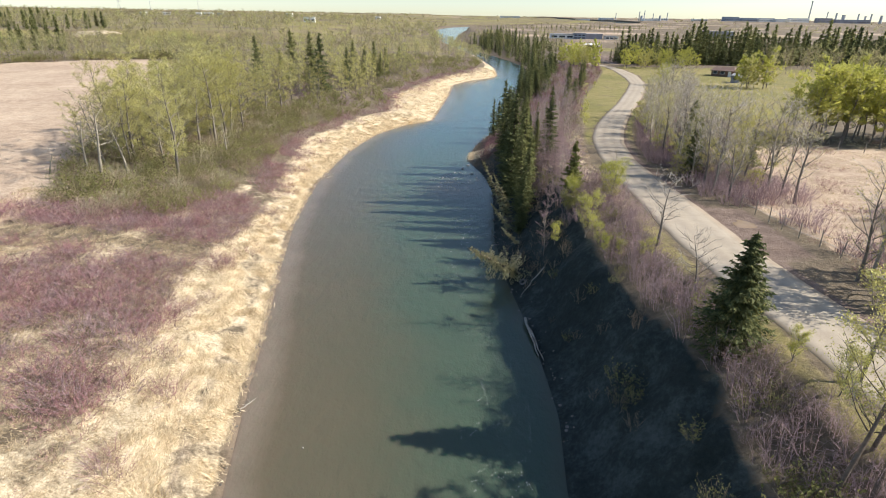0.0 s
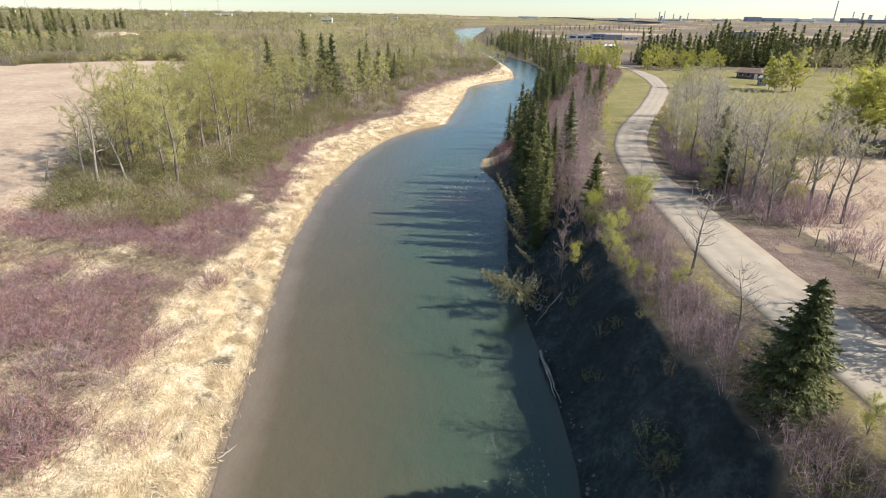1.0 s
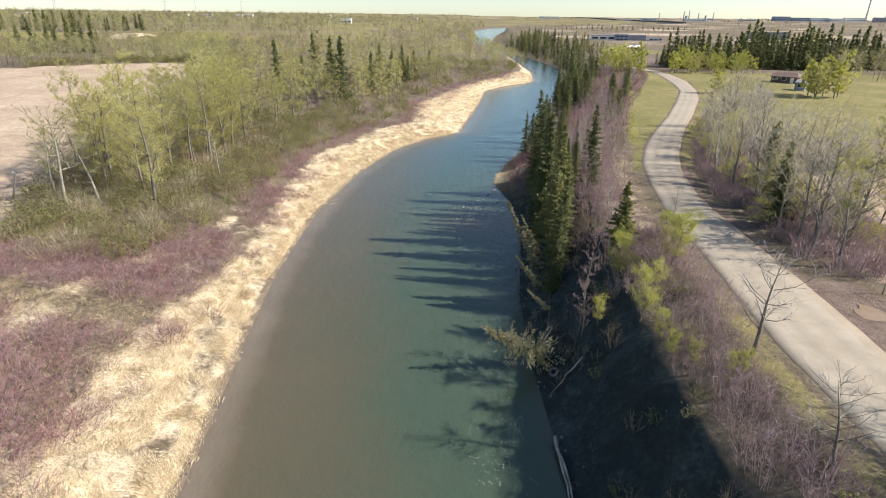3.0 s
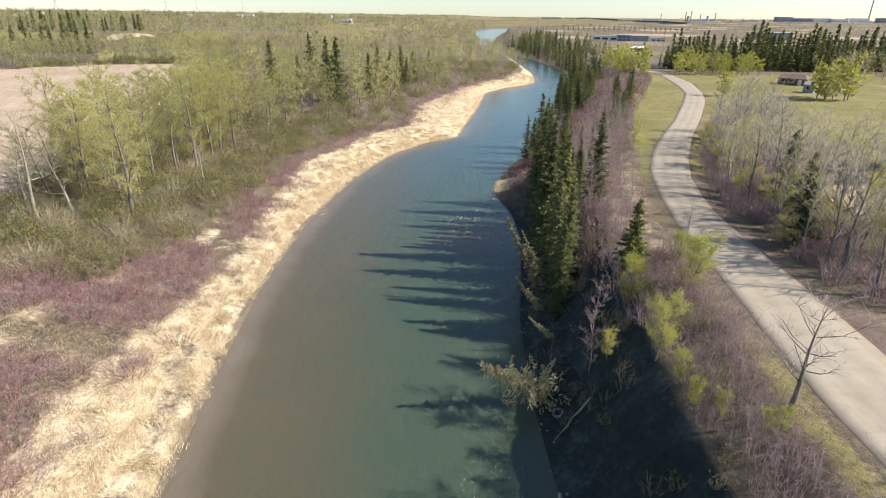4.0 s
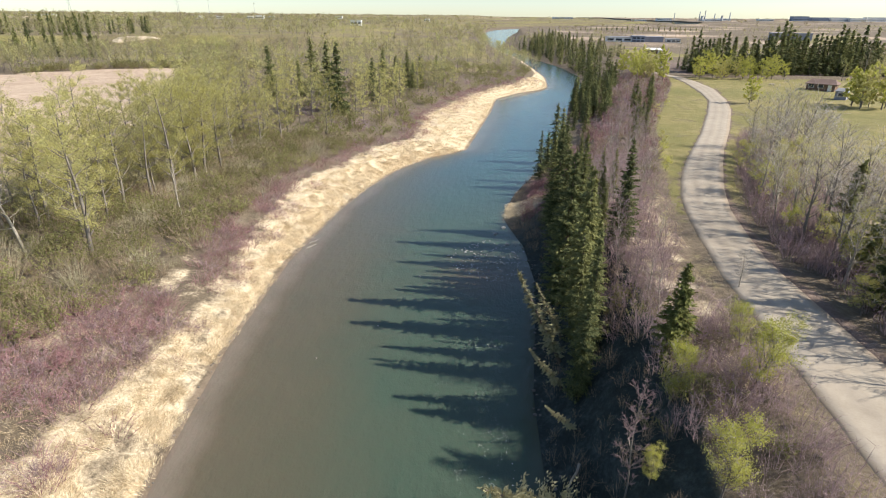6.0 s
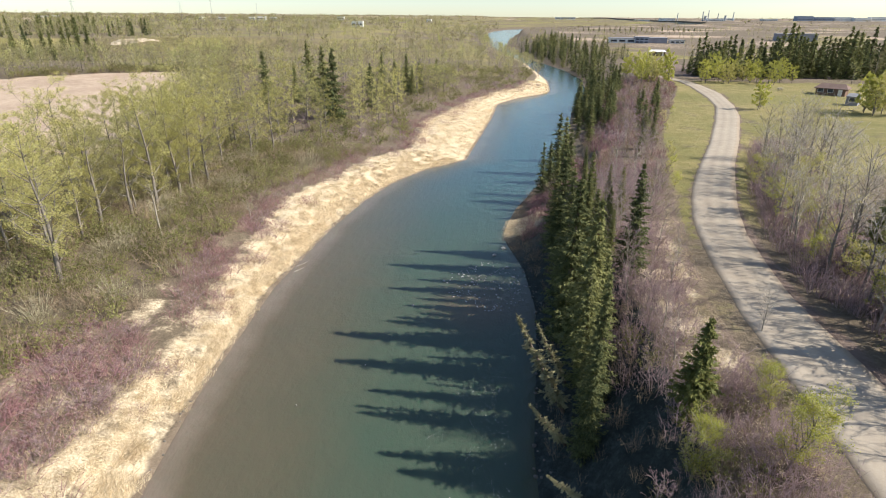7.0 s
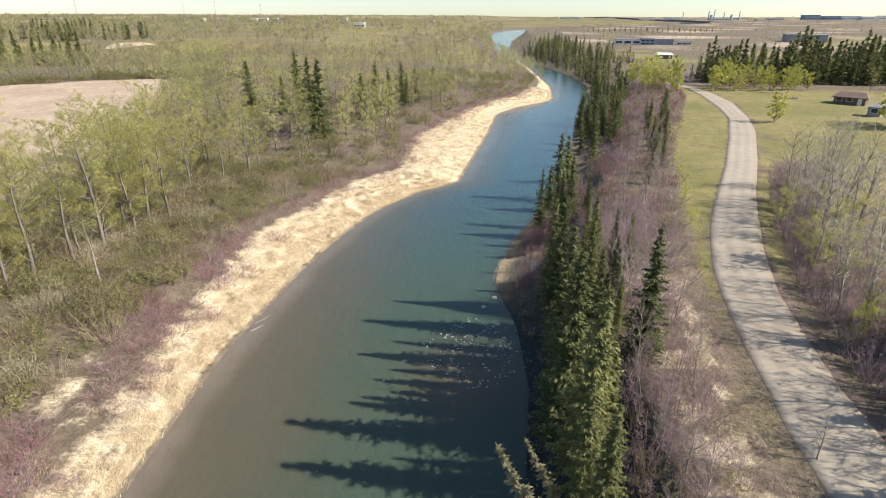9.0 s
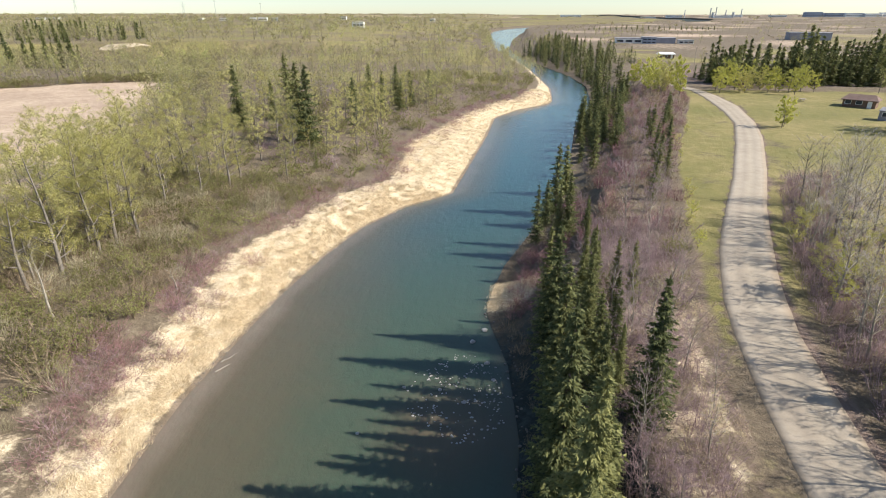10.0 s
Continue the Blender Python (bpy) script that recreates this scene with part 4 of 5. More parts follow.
for ob, (x, y, lean, s) in zip((STEMS[0], STEMS[1], copy_thing(STEMS[0], Matrix()), copy_thing(STEMS[1], Matrix())), ((14.6, 14.9, 13, 0.95), (15.6, 14.6, 9, 0.9), (16.9, 16.4, 16, 0.8), (15.1, 15.3, 17, 0.85))):
    ob.matrix_basis = pose(x, y, ground_z(x, y), 0, lean, 40 * s) @ Matrix.Scale(s, 4)
BARE_T = tree("bare_tree", broad_shapes(246, 5.4, 1.6, 18, 6, 6, 0, 0.1, 0.28, 0.05, 0.02, 0.019, 0.9), (BARK_GREY, TWIG_GREY, LEAF_YELLOW), "leafless dark tree at the road's edge", "tree")
BARE_T.matrix_basis = pose(16.5, 38.2, ground_z(16.5, 38.2), 0, 6, 30) @ Matrix.Scale(0.95, 4)
copy_thing(BARE_T, pose(16.3, 30.6, ground_z(16.3, 30.6), 0, 9, 140) @ Matrix.Scale(0.72, 4))
plant(LEAFY, at([(19.2, 20.5, 0.8), (31.5, 58, 0.8), (33.8, 61, 0.85), (34.6, 57.2, 0.75), (36, 90, 0.8), (28.5, 29.5, 0.9), (30.5, 31.5, 0.8), (27.5, 27.5, 0.9), (33.5, 26, 1.0), (30.5, 32, 0.7), (36, 30, 0.8)], 3), 5.0, 12)
CLUMP = [tree("poplar", broad_shapes(280 + i, 8, 1.9, 18, 4, 4, 12, 0.18, 0.2, 0.08, 0.028, 0.014, 1.5), (BARK_GREY, TWIG_GREY, LEAF_LIME), "poplar in fresh lime-green leaf above a bare trunk", "poplar tree", "leafing poplars by the lawn") for i in range(2)]
plant(CLUMP, scatter(34, 50, 86, 78, 98, lambda x, y: (x - 70) ** 2 / 230 + (y - 87) ** 2 / 45 < 1, 13, 2.1, (0.95, 1.25), 2), 6.0, 18)
LEAFY2 = [tree("poplar", broad_shapes(260 + i, 8, 2.1, 17, 4, 3, 11, 0.27, 0.02, 0.06, 0.03, 0.014, 1.1), (BARK_GREY, TWIG_GREY, LEAF_LIME if i else LEAF_YELLOW), "broad poplar in fresh yellow-green leaf on the lawn", "poplar tree", "leafing poplars by the lawn") for i in range(3)]
plant(LEAFY2, at([(89.5, 168, 0.95), (91.5, 171, 1.1), (94.5, 168, 1.1), (97, 171, 1.0), (92, 176, 1.0), (90.5, 173, 1.0), (93.5, 171.5, 0.8), (66.8, 174.4, 0.75), (68, 176, 0.55)], 3)
      + scatter(20, 73, 104, 228, 248, lambda x, y: x > ROAD_R(y) + 3, 15, 2.8, (0.6, 0.95), 3)
      + scatter(16, 50, 65, 222, 262, lambda x, y: x < LAWN_X(min(y, 236)) - 1, 16, 2.6, (0.7, 1.05), 3), 5.0, 15)
BUSH = [tree("lime_bush", broad_shapes(270 + i, 4, 0.95, 24, 6, 5, 10, 0.06, 0.03, 0.05, 0.016, 0.011, 2.1), (BARK_GREY, TWIG_GREY, LEAF_LIME), "lime-green leafing bush on the bank", "bush") for i in range(2)]
BUSH2 = [tree("lime_bush", broad_shapes(275 + i, 4, 1.2, 18, 4, 3, 7, 0.12, 0.03, 0.05, 0.02, 0.011, 1.5), (BARK_GREY, TWIG_GREY, LEAF_LIME if i else LEAF_YELLOW), "yellow-green leafing bush beside the road", "bush") for i in range(2)]
plant(BUSH, at([(12.9, 44.6, 0.85), (16.4, 50.6, 0.95), (12.6, 51.0, 0.8), (13.2, 41.8, 0.45), (13.3, 40.0, 0.35), (14.2, 39.2, 0.35), (15.6, 37.0, 0.3), (10.8, 46.8, 0.42), (17.4, 26.0, 0.5), (17.6, 19.5, 0.5), (17.2, 22.2, 0.4), (17.8, 15.5, 0.55), (44, 48, 0.8), (47, 44, 0.9), (15.2, 37.6, 0.3), (17.2, 54.5, 0.6), (14.6, 55.5, 0.4)], 2), 8.0, 13)
plant(BUSH2, scatter(24, 25, 50, 52, 112, lambda x, y: 1.2 < x - ROAD_R(y) < 8, 67, 2.2, (0.45, 0.95), 2) + scatter(16, 20, 50, 98, 175, lambda x, y: -1.0 < x - LAWN_X(y) < 1.0, 37, 2, (0.3, 0.6), 2), 8.0, 13)
BIRCH = tree("bare_birch", broad_shapes(290, 7, 0.62, 34, 6, 10, 0, 0.1, 0.12, 0.02, 0.016, 0.004, 1.3), (BARK_GREY, TWIG_MAUVE, LEAF_YELLOW), "slender bare birch with pale trunk on the slope", "birch tree")
plant([BIRCH], [(9.9, 47.3, ground_z(9.9, 47.3), 0.95, 0, 0, 0)] + at([(16.8, 86, 0.7), (22.5, 108, 0.62), (24.5, 108.4, 0.65), (12.7, 66, 0.75), (13.6, 64.2, 0.6), (13.2, 62, 0.55)], 1), 1.5, 14)

# thickets of stuff
RED = [shrub_shapes(300 + i, 1.2, 1.3, 26, 5, 0, 0.022, 0.1, 0.4) for i in range(4)]


def in_red(x, y):
    inner = LEFT_BANK(y) - STRAW_W(y)
    d = inner - x
    if x < -60 or d < -0.5 * STRAW_W(y):
        return False
    if d < 0:
        return wave(x, y, 7, 48) + 0.4 * wave(x, y, 2.6, 76) > 0.2 - 0.14 * d
    if y < 58:
        return (wave(x, y, 17, 41) + 0.35 * wave(x, y, 4.5, 73) + 0.45 * wave(x, y, 1.4, 90) > -0.2 - 0.3 * (x < -24)) and not (46.5 < y + 0.1 * (x + 30) + 0.8 * wave(x, y, 2.0, 91) < 51)
    return d < np.interp(y, (58, 72, 92), (8.5, 5.5, 3.4)) + 2.0 * wave(x, y, 14, 42) and wave(x, y, 20, 43) > -0.5


red_places = scatter(1750, -50, -8, 16, 62, in_red, 17, 0.47, (0.55, 1.4), 4) + scatter(620, -40, -16, 62, 100, in_red, 18, 0.6, (0.6, 1.2), 4) + scatter(640, -34, 22, 100, 250, in_red, 70, 0.7, (0.7, 1.25), 4)
thicket("red_brush", RED, (TWIG_RED,), [p for i, p in enumerate(red_places) if i % 5 < 3], "reddish-purple bare dogwood brush in dry grass", "brush")
thicket("mauve_brush", RED, (TWIG_MAUVE,), [p for i, p in enumerate(red_places) if i % 5 >= 3], "mauve-brown bare brush in dry grass", "brush")
WIL = [shrub_shapes(320 + i, 2.5, 1.8, 22, 4, 5, 0.03, 0.12) for i in range(4)]


def in_willow(x, y):
    inner = LEFT_BANK(y) - STRAW_W(y)
    return FIELD_X(y) + 1 < x < inner - np.interp(y, (52, 59, 72, 92), (9.5, 7, 4, 2.5)) and y > 55.5 + 2.5 * wave(x, y, 9, 44) - 0.15 * (x + 40) * (x < -40) and inner - x < 60


WILB = [shrub_shapes(325 + i, 2.4, 1.7, 50, 5, 0, 0.034) for i in range(3)]
near_brush = scatter(760, -75, 20, 52, 128, in_willow, 19, 1.1, (0.45, 1.2), 3)


def pick(places, s, seed, lo, hi):
    return [p for p in places if lo <= wave(p[0], p[1], s, seed) + 0.5 * (p[6] - 0.5) < hi]


thicket("willow_brush", WIL[:3], (TWIG_BROWN, LEAF_WILLOW), pick(near_brush, 11, 53, -9, 0.2), "brown-green willow brush coming into leaf", "brush")
thicket("brown_brush", WILB, (TWIG_BROWN,), pick(near_brush, 11, 53, 0.2, 0.5), "bare brown brush among the willows", "brush")
thicket("grey_brush", WILB, (TWIG_OLIVE,), pick(near_brush, 11, 53, 0.5, 9), "bare olive-grey brush among the willows", "brush")
WIL2 = [shrub_shapes(330 + i, 3.0, 2.1, 18, 4, 5, 0.05, 0.18) for i in range(3)]
far_brush = scatter(640, -110, 22, 128, 300, in_willow, 20, 1.7, (0.5, 1.15), 3)
thicket("willow_brush", WIL2, (TWIG_BROWN, LEAF_WILLOW), pick(far_brush, 22, 54, -9, 0.45), "dull green willow brush behind the straw bank", "brush")
thicket("grey_brush", WILB, (TWIG_MAUVE,), pick(far_brush, 22, 54, 0.45, 9), "bare mauve-grey brush behind the straw bank", "brush")
MAUVE = [shrub_shapes(340 + i, 2.0, 1.2, 34, 4, 0, 0.034) for i in range(4)]


def in_mauve(x, y):
    rl = ROAD_L(y)
    if y < 58:
        return CREST_X(y) + (0.0 if y < 36 else -0.2 if y < 48 else -1.5) < x < rl - (2.3 if y < 40 else 1.5) and not (x < 15 and 44.3 < y < 47.3)
    if y < 105:
        return CREST_X(y) - 3 < x < min(rl - 3.4, LAWN_X(y) - 1.5) and wave(x, y, 8, 45) > -0.3
    return RIGHT_BANK(y) + 4 < x < LAWN_X(y) - 0.5


CREST = [shrub_shapes(350 + i, 2.0, 1.1, 22, 11, 0, 0.017, 0.1, 0.4) for i in range(4)]
crest = scatter(560, 8, 24, 12, 105, in_mauve, 21, 0.62, (0.5, 1.4), 4)
thicket("olive_brush", WIL, (TWIG_BROWN, LEAF_WILLOW), [(x, y, z, s * 0.62, a, k, t) for x, y, z, s, a, k, t in pick(crest, 6, 82, -9, -0.75)], "olive-green leafing brush along the bank crest", "brush")
thicket("mauve_brush", CREST, (TWIG_MAUVE,), pick(crest, 6, 82, -0.75, 9), "mauve-grey bare brush along the bank crest", "brush")
slope = scatter(560, 10, 66, 100, 245, in_mauve, 22, 1.05, (0.45, 1.45), 4)
thicket("mauve_brush", MAUVE, (TWIG_MAUVE,), pick(slope, 9, 68, 0.3, 9), "mauve bare brush between spruces and lawn", "brush")
thicket("red_brush", MAUVE, (TWIG_RED,), pick(slope, 9, 68, -0.15, 0.3), "reddish bare brush between spruces and lawn", "brush")
thicket("brown_brush", MAUVE, (TWIG_BROWN,), pick(slope, 9, 68, -9, -0.15), "brown bare brush between spruces and lawn", "brush")
thicket("roadside_brush", MAUVE, (TWIG_MAUVE,), scatter(520, 25, 70, 30, 130, lambda x, y: (2.2 < x - ROAD_R(y) < (10.5 if y > 62 else 11.5) and y > 49) or (x > 29 and y < 46 and x < 60 and wave(x, y, 12, 49) > 0.1), 23, 0.95, (0.7, 1.35), 4), "mauve bare brush beneath the roadside trees", "brush")
thicket("bank_brush", CREST, (TWIG_BROWN,), scatter(9, 8, 14, 16, 46, lambda x, y: 1.5 < x - RIGHT_BANK(y) and x < CREST_X(y) - 0.6 and wave(x, y, 5, 64) > 0.1, 38, 0.9, (0.3, 0.7), 4) + scatter(170, 5, 16, 44, 130, lambda x, y: 0.5 < x - RIGHT_BANK(y) < 6 and math.hypot(x - 6.6, y - 97) > 3.0, 24, 0.9, (0.4, 0.9), 4), "brown bare brush on the shaded river bank", "brush")

thicket("red_brush", MAUVE, (TWIG_RED,), scatter(70, 7, 15, 90, 109, lambda x, y: 2.2 < x - RIGHT_BANK(y) < 7.5, 95, 0.8, (0.4, 0.8), 4), "reddish bare brush above the low grassy point", "brush")
thicket("bank_shrubs", WIL[:3], (TWIG_BROWN, LEAF_WILLOW), scatter(14, 8, 14, 16, 60, lambda x, y: 2.0 < x - RIGHT_BANK(y) and x < CREST_X(y) - 0.4 and wave(x, y, 6, 80) > 0.25, 81, 0.8, (0.25, 0.6), 3), "dark leafing shrubs clinging to the shaded bank", "shrub")

# dry grass
TUFT = []
for i in range(5):
    s = Shape(400 + i)
    r = s.r
    for _ in range(13):
        p = Vector((r.gauss(0, 0.22), r.gauss(0, 0.22), -0.03))
        s.blade(p, p + Vector((r.uniform(0.04, 0.3), r.gauss(0, 0.12), r.uniform(0.05, 0.28))), 0.03)
    TUFT.append((s,))


def laid(places, s, seed):
    """Turns the tufts so that neighbours lie over the same way, in swirls."""
    return [(x, y, z, k, 2.6 * float(wave(x, y, s, seed)) + 2.2 + 2.4 * (t - 0.5), i, t) for x, y, z, k, a, i, t in places]


def in_straw(x, y):
    d = LEFT_BANK(y) - x
    if y < 135 and d > STRAW_W(y) * (0.62 + 0.38 * wave(x, y, 2.5, 75)):
        return False
    return 0.55 + 0.25 * wave(x, y, 2.4, 83) < d < STRAW_W(y) + 1.2 and wave(x, y, 4.5, 61) + 0.5 * wave(d * 2.2, y * 0.35, 6, 63) > -0.55 + 0.6 * math.exp(-((d - 2.6) / 1.2) ** 2) * (y < 75)


thicket("dry_grass", TUFT, (GRASS_DRY,), laid(scatter(18000, -32, 8, 14, 132, in_straw, 25, 0, (0.6, 1.4), 5), 5, 92), "pale flattened dry grass along the waterline", "dry grass")
thicket("dry_grass", TUFT, (GRASS_TAN,), laid(scatter(12000, -50, -16, 12, 64, lambda x, y: LEFT_BANK(y) - x > STRAW_W(y) * 0.6, 26, 0, (0.6, 1.3), 5), 6, 93), "tan dry grass between red brush", "dry grass")
thicket("dry_grass", TUFT, (GRASS_DRY,), scatter(4200, -25, 30, 130, 262, in_straw, 27, 0, (1.0, 1.9), 5), "pale dry grass on the river bar", "dry grass")
thicket("dry_grass", TUFT, (GRASS_DRY,), scatter(1100, 3, 22, 50, 101, lambda x, y: math.hypot(x - 6.6, y - 97) < 3.2 and x > RIGHT_BANK(y) + 0.2 or (13 < x < ROAD_L(y) - 1.5 and wave(x, y, 6, 46) > 0), 28, 0, (0.6, 1.1), 5), "pale dry grass on the right bank", "dry grass")

thicket("dry_grass", TUFT, (GRASS_DRY,), scatter(420, 3, 11, 93, 101, lambda x, y: math.hypot(x - 6.6, y - 97) < 3.3 and x > RIGHT_BANK(y) + 0.2, 84, 0, (0.6, 1.2), 5), "pale dry grass on a low point of the right bank", "dry grass")

# far woods
FARW = [puff_shapes(420 + i, 9, 2.4, 11 if i < 4 else 7, 16 if i < 4 else 14, 0.34 if i < 4 else 0.5) for i in range(8)]


def in_far_left(x, y):
    inner = LEFT_BANK(y) - STRAW_W(y)
    if x > inner - (6 if y < 260 else 1):
        return False
    if y < FIELD_END(x) + 2 and x < FIELD_X(y) + 3:
        return False
    return y > 160 or x > -200


def in_far_right(x, y):
    return x - RIGHT_BANK(y) > 3 and ((y > 330 and wave(x, y, 120, 47) > 0.45) or (270 < y < 540 and x - RIGHT_BANK(y) < 45) or (120 < x < 260 and 120 < y < 255 and wave(x, y, 40, 48) > -0.2 and x > 150 - 0.1 * y))


far_places = scatter(900, -330, 30, 180, 420, in_far_left, 29, 3.5, (0.55, 0.95), 4) + scatter(420, -700, -150, 250, 560, in_far_left, 30, 4, (0.7, 1.1), 4) + scatter(240, -330, -60, 150, 285, lambda x, y: in_far_left(x, y) and y < FIELD_END(x) + 28 and x < FIELD_X(min(y, 250)) + 20, 44, 2.6, (0.8, 1.15), 4) + scatter(170, -60, 40, 285, 900, lambda x, y: 0.5 < LEFT_BANK(y) - x < 12, 45, 2.5, (0.5, 0.8), 4) + [(*p[:5], p[5] + 4, p[6]) for p in scatter(1000, -1000, 60, 420, 1200, in_far_left, 31, 5, (0.85, 1.35), 4)]
right_places = scatter(420, 30, 800, 120, 1000, in_far_right, 32, 4, (0.5, 0.9), 4) + scatter(80, 122, 235, 212, 252, lambda x, y: True, 78, 3.2, (0.7, 1.1), 4) + scatter(70, 0, 70, 470, 640, lambda x, y: 2 < x - RIGHT_BANK(y) < 40, 79, 3, (0.4, 0.75), 4)
for nm, ps, lab in (("far_wood", far_places, "spring wood of yellow-green and grey trees, far off"), ("far_wood", right_places, "scattered far trees and brush on the right")):
    protos = [[s[i].arrays() for s in FARW] for i in range(3)]
    v, f, t = merge(protos[0], ps)
    root = tagged(put(nm, mesh_np(nm, v, f, BARK_GREY, t)), lab, "wood", kind="stuff")
    v, f, t = merge(protos[1], ps)
    put("branchwork", mesh_np("branchwork", v, f, TWIG_OLIVE, t), root)["kind"] = "stuff"
    v, f, t = merge(protos[2], ps)
    put("foliage", mesh_np("foliage", v, f, LEAF_FAR, t), root)["kind"] = "stuff"

# willow row added to supply the dark shade below the field-edge wood
thicket("field_hedge", WIL2, (TWIG_BROWN, LEAF_WILLOW), scatter(130, -172, -95, 200, 262, lambda x, y: 0 < y - FIELD_END(x) < 7, 94, 1.3, (0.9, 1.5), 3), "dense green willow hedge added for the shaded foot of the field-edge wood", "hedge")

SCRUB = [shrub_shapes(440 + i, 2.6, 2.4, 7, 2, 5, 0.16, 0.32) for i in range(3)]
thicket("far_scrub", SCRUB, (TWIG_BROWN, LEAF_FAR), scatter(1100, 20, 1100, 300, 1500, lambda x, y: x - RIGHT_BANK(y) > 14 and wave(x, y, 150, 55) + 0.6 * wave(x, y, 45, 56) > 0.35, 33, 4, (0.5, 1.3), 3), "brown and green scrub scattered over far fields", "scrub")
thicket("far_scrub", SCRUB, (TWIG_OLIVE, LEAF_FAR), scatter(2300, -1300, 0, 380, 1700, in_far_left, 34, 6, (1.1, 2.5), 3), "grey and green scrub of the far wood", "scrub")

scatter_far = scatter(700, -2600, 2600, 1500, 4300, lambda x, y: (x < LEFT_BANK(y) - 20 or x > RIGHT_BANK(y) + 20) and wave(x, y * 2.5, 420, 57) > (0.0 if x < 0 else 0.35), 35, 8, (2.5, 4.5), 3)
thicket("horizon_trees", SCRUB, (TWIG_BROWN, LEAF_FAR), scatter_far, "belts of far trees along the horizon", "trees")

thicket("dry_grass", TUFT, (GRASS_DRY,), scatter(2600, 28, 75, 30, 92, lambda x, y: (y < 57 or x > 40) and wave(x, y, 9, 65) > -0.5 and x > ROAD_R(y) + 4, 46, 0, (0.7, 1.5), 5), "rough dry grass over the right field", "dry grass")
FIELD_BRUSH = scatter(420, 28.5, 75, 24, 92, lambda x, y: (y < 57 or x > 40) and wave(x, y, 11, 66) > (0.5 if y > 50 else -0.1), 47, 0.7, (0.35, 0.8), 4)
thicket("red_brush", RED, (TWIG_RED,), FIELD_BRUSH, "low reddish brush in the right field", "brush")


# ---- things on the right bank and in the water ----
def along(base, tip, roll=0.0):
    """A pose at base whose z points to tip."""
    d = Vector(tip) - Vector(base)
    return Matrix.Translation(base) @ d.to_track_quat("Z", "Y").to_matrix().to_4x4() @ pose(0, 0, 0, 0, 0, roll)


FALLEN = tree("fallen_spruce", spruce_shapes(500, 5.6, 1.25, 20, 9, 11, 0.15, 0.5, 1.4, 0.62), (BARK_DARK, NEEDLES_DEAD), "fading spruce toppled out over the water", "spruce tree")
FALLEN.matrix_basis = along((7.9, 47.5, 0.6), (3.1, 46.0, 3.7)) @ Matrix.Diagonal((1.6, 1.6, 1.1, 1))
LEANER = tree("leaning_spruce", spruce_shapes(510, 8, 0.85, 26, 6, 5, 0.15, 0.45), (BARK_DARK, NEEDLES_DEAD), "half-dead grey spruce leaning over the river", "spruce tree")
LEANER.matrix_basis = along((8.4, 60.6, 1.0), (4.9, 60.7, 8.2))
for b, t, s in (((8.2, 57.8, 0.9), (5.6, 57.0, 4.6), 0.55), ((8.8, 63.5, 1.2), (6.3, 63.9, 6.2), 0.65), ((8.6, 53.6, 1.0), (6.2, 52.8, 3.6), 0.4)):
    copy_thing(LEANER, along(b, t) @ Matrix.Diagonal((s, s, s, 1)))


def log(seed, a, b, r0):
    s = Shape(seed)
    A, B = Vector(a), Vector(b)
    pts = [A.lerp(B, k / 6) + Vector((s.r.uniform(-.06, .06), s.r.uniform(-.06, .06), s.r.uniform(-.02, .03))) for k in range(7)]
    s.tube(pts, [r0 * (1 - 0.7 * k / 6) for k in range(7)], 7)
    for _ in range(3):
        k = s.r.randrange(1, 6)
        s.blade(pts[k], pts[k] + Vector((s.r.uniform(-.5, .5), s.r.uniform(-.5, .5), s.r.uniform(.1, .5))), 0.05)
    return s


for i, (a, b, r0) in enumerate((((7.35, 39.6, 0.35), (7.75, 34.4, 0.12), 0.12), ((7.55, 38.2, 0.3), (8.0, 33.8, 0.2), 0.09), ((8.4, 50.5, 1.4), (6.9, 48.0, 0.3), 0.08), ((9.6, 44.8, 2.6), (7.6, 43.4, 0.5), 0.07))):
    tagged(put("driftwood_log", log(520 + i, a, b, r0).mesh("driftwood_log", WOOD_GREY)), "bleached grey driftwood log at the waterline", "log", "logs on the bank")
for i, (a, b) in enumerate((((-17.5, 81.6, 0.06), (-16.7, 82.9, 0.03)), ((-12.2, 28.0, 0.1), (-11.5, 29.2, 0.04)), ((-17.6, 83.0, 0.08), (-16.9, 84.4, 0.03)))):
    tagged(put("driftwood_stick", log(530 + i, a, b, 0.06).mesh("driftwood_stick", WOOD_GREY)), "pale stick washed up at the water's edge", "stick", "logs on the bank")
SNAG = tree("broken_snag", broad_shapes(540, 3.0, 0.7, 5, 2, 1, 0, 0.1, 0.3, 0.12, 0.03, 0.03), (BARK_PALE, TWIG_GREY, LEAF_YELLOW), "broken pale snag in the willow brush", "dead tree")
plant([SNAG], at([(-26.5, 92, 0.8), (-52, 71, 1.2), (-22, 135, 1.0)], 1), 15, 20)


def stone(seed, r):
    bm = bmesh.new()
    bmesh.ops.create_icosphere(bm, subdivisions=2, radius=r)
    for v in bm.verts:
        k = 1 + 0.28 * noise.noise(v.co / r * 1.1 + Vector((seed * 3.1, 0, 0)))
        v.co = Vector((v.co.x * k * 1.15, v.co.y * k, v.co.z * k * 0.6))
    return bm


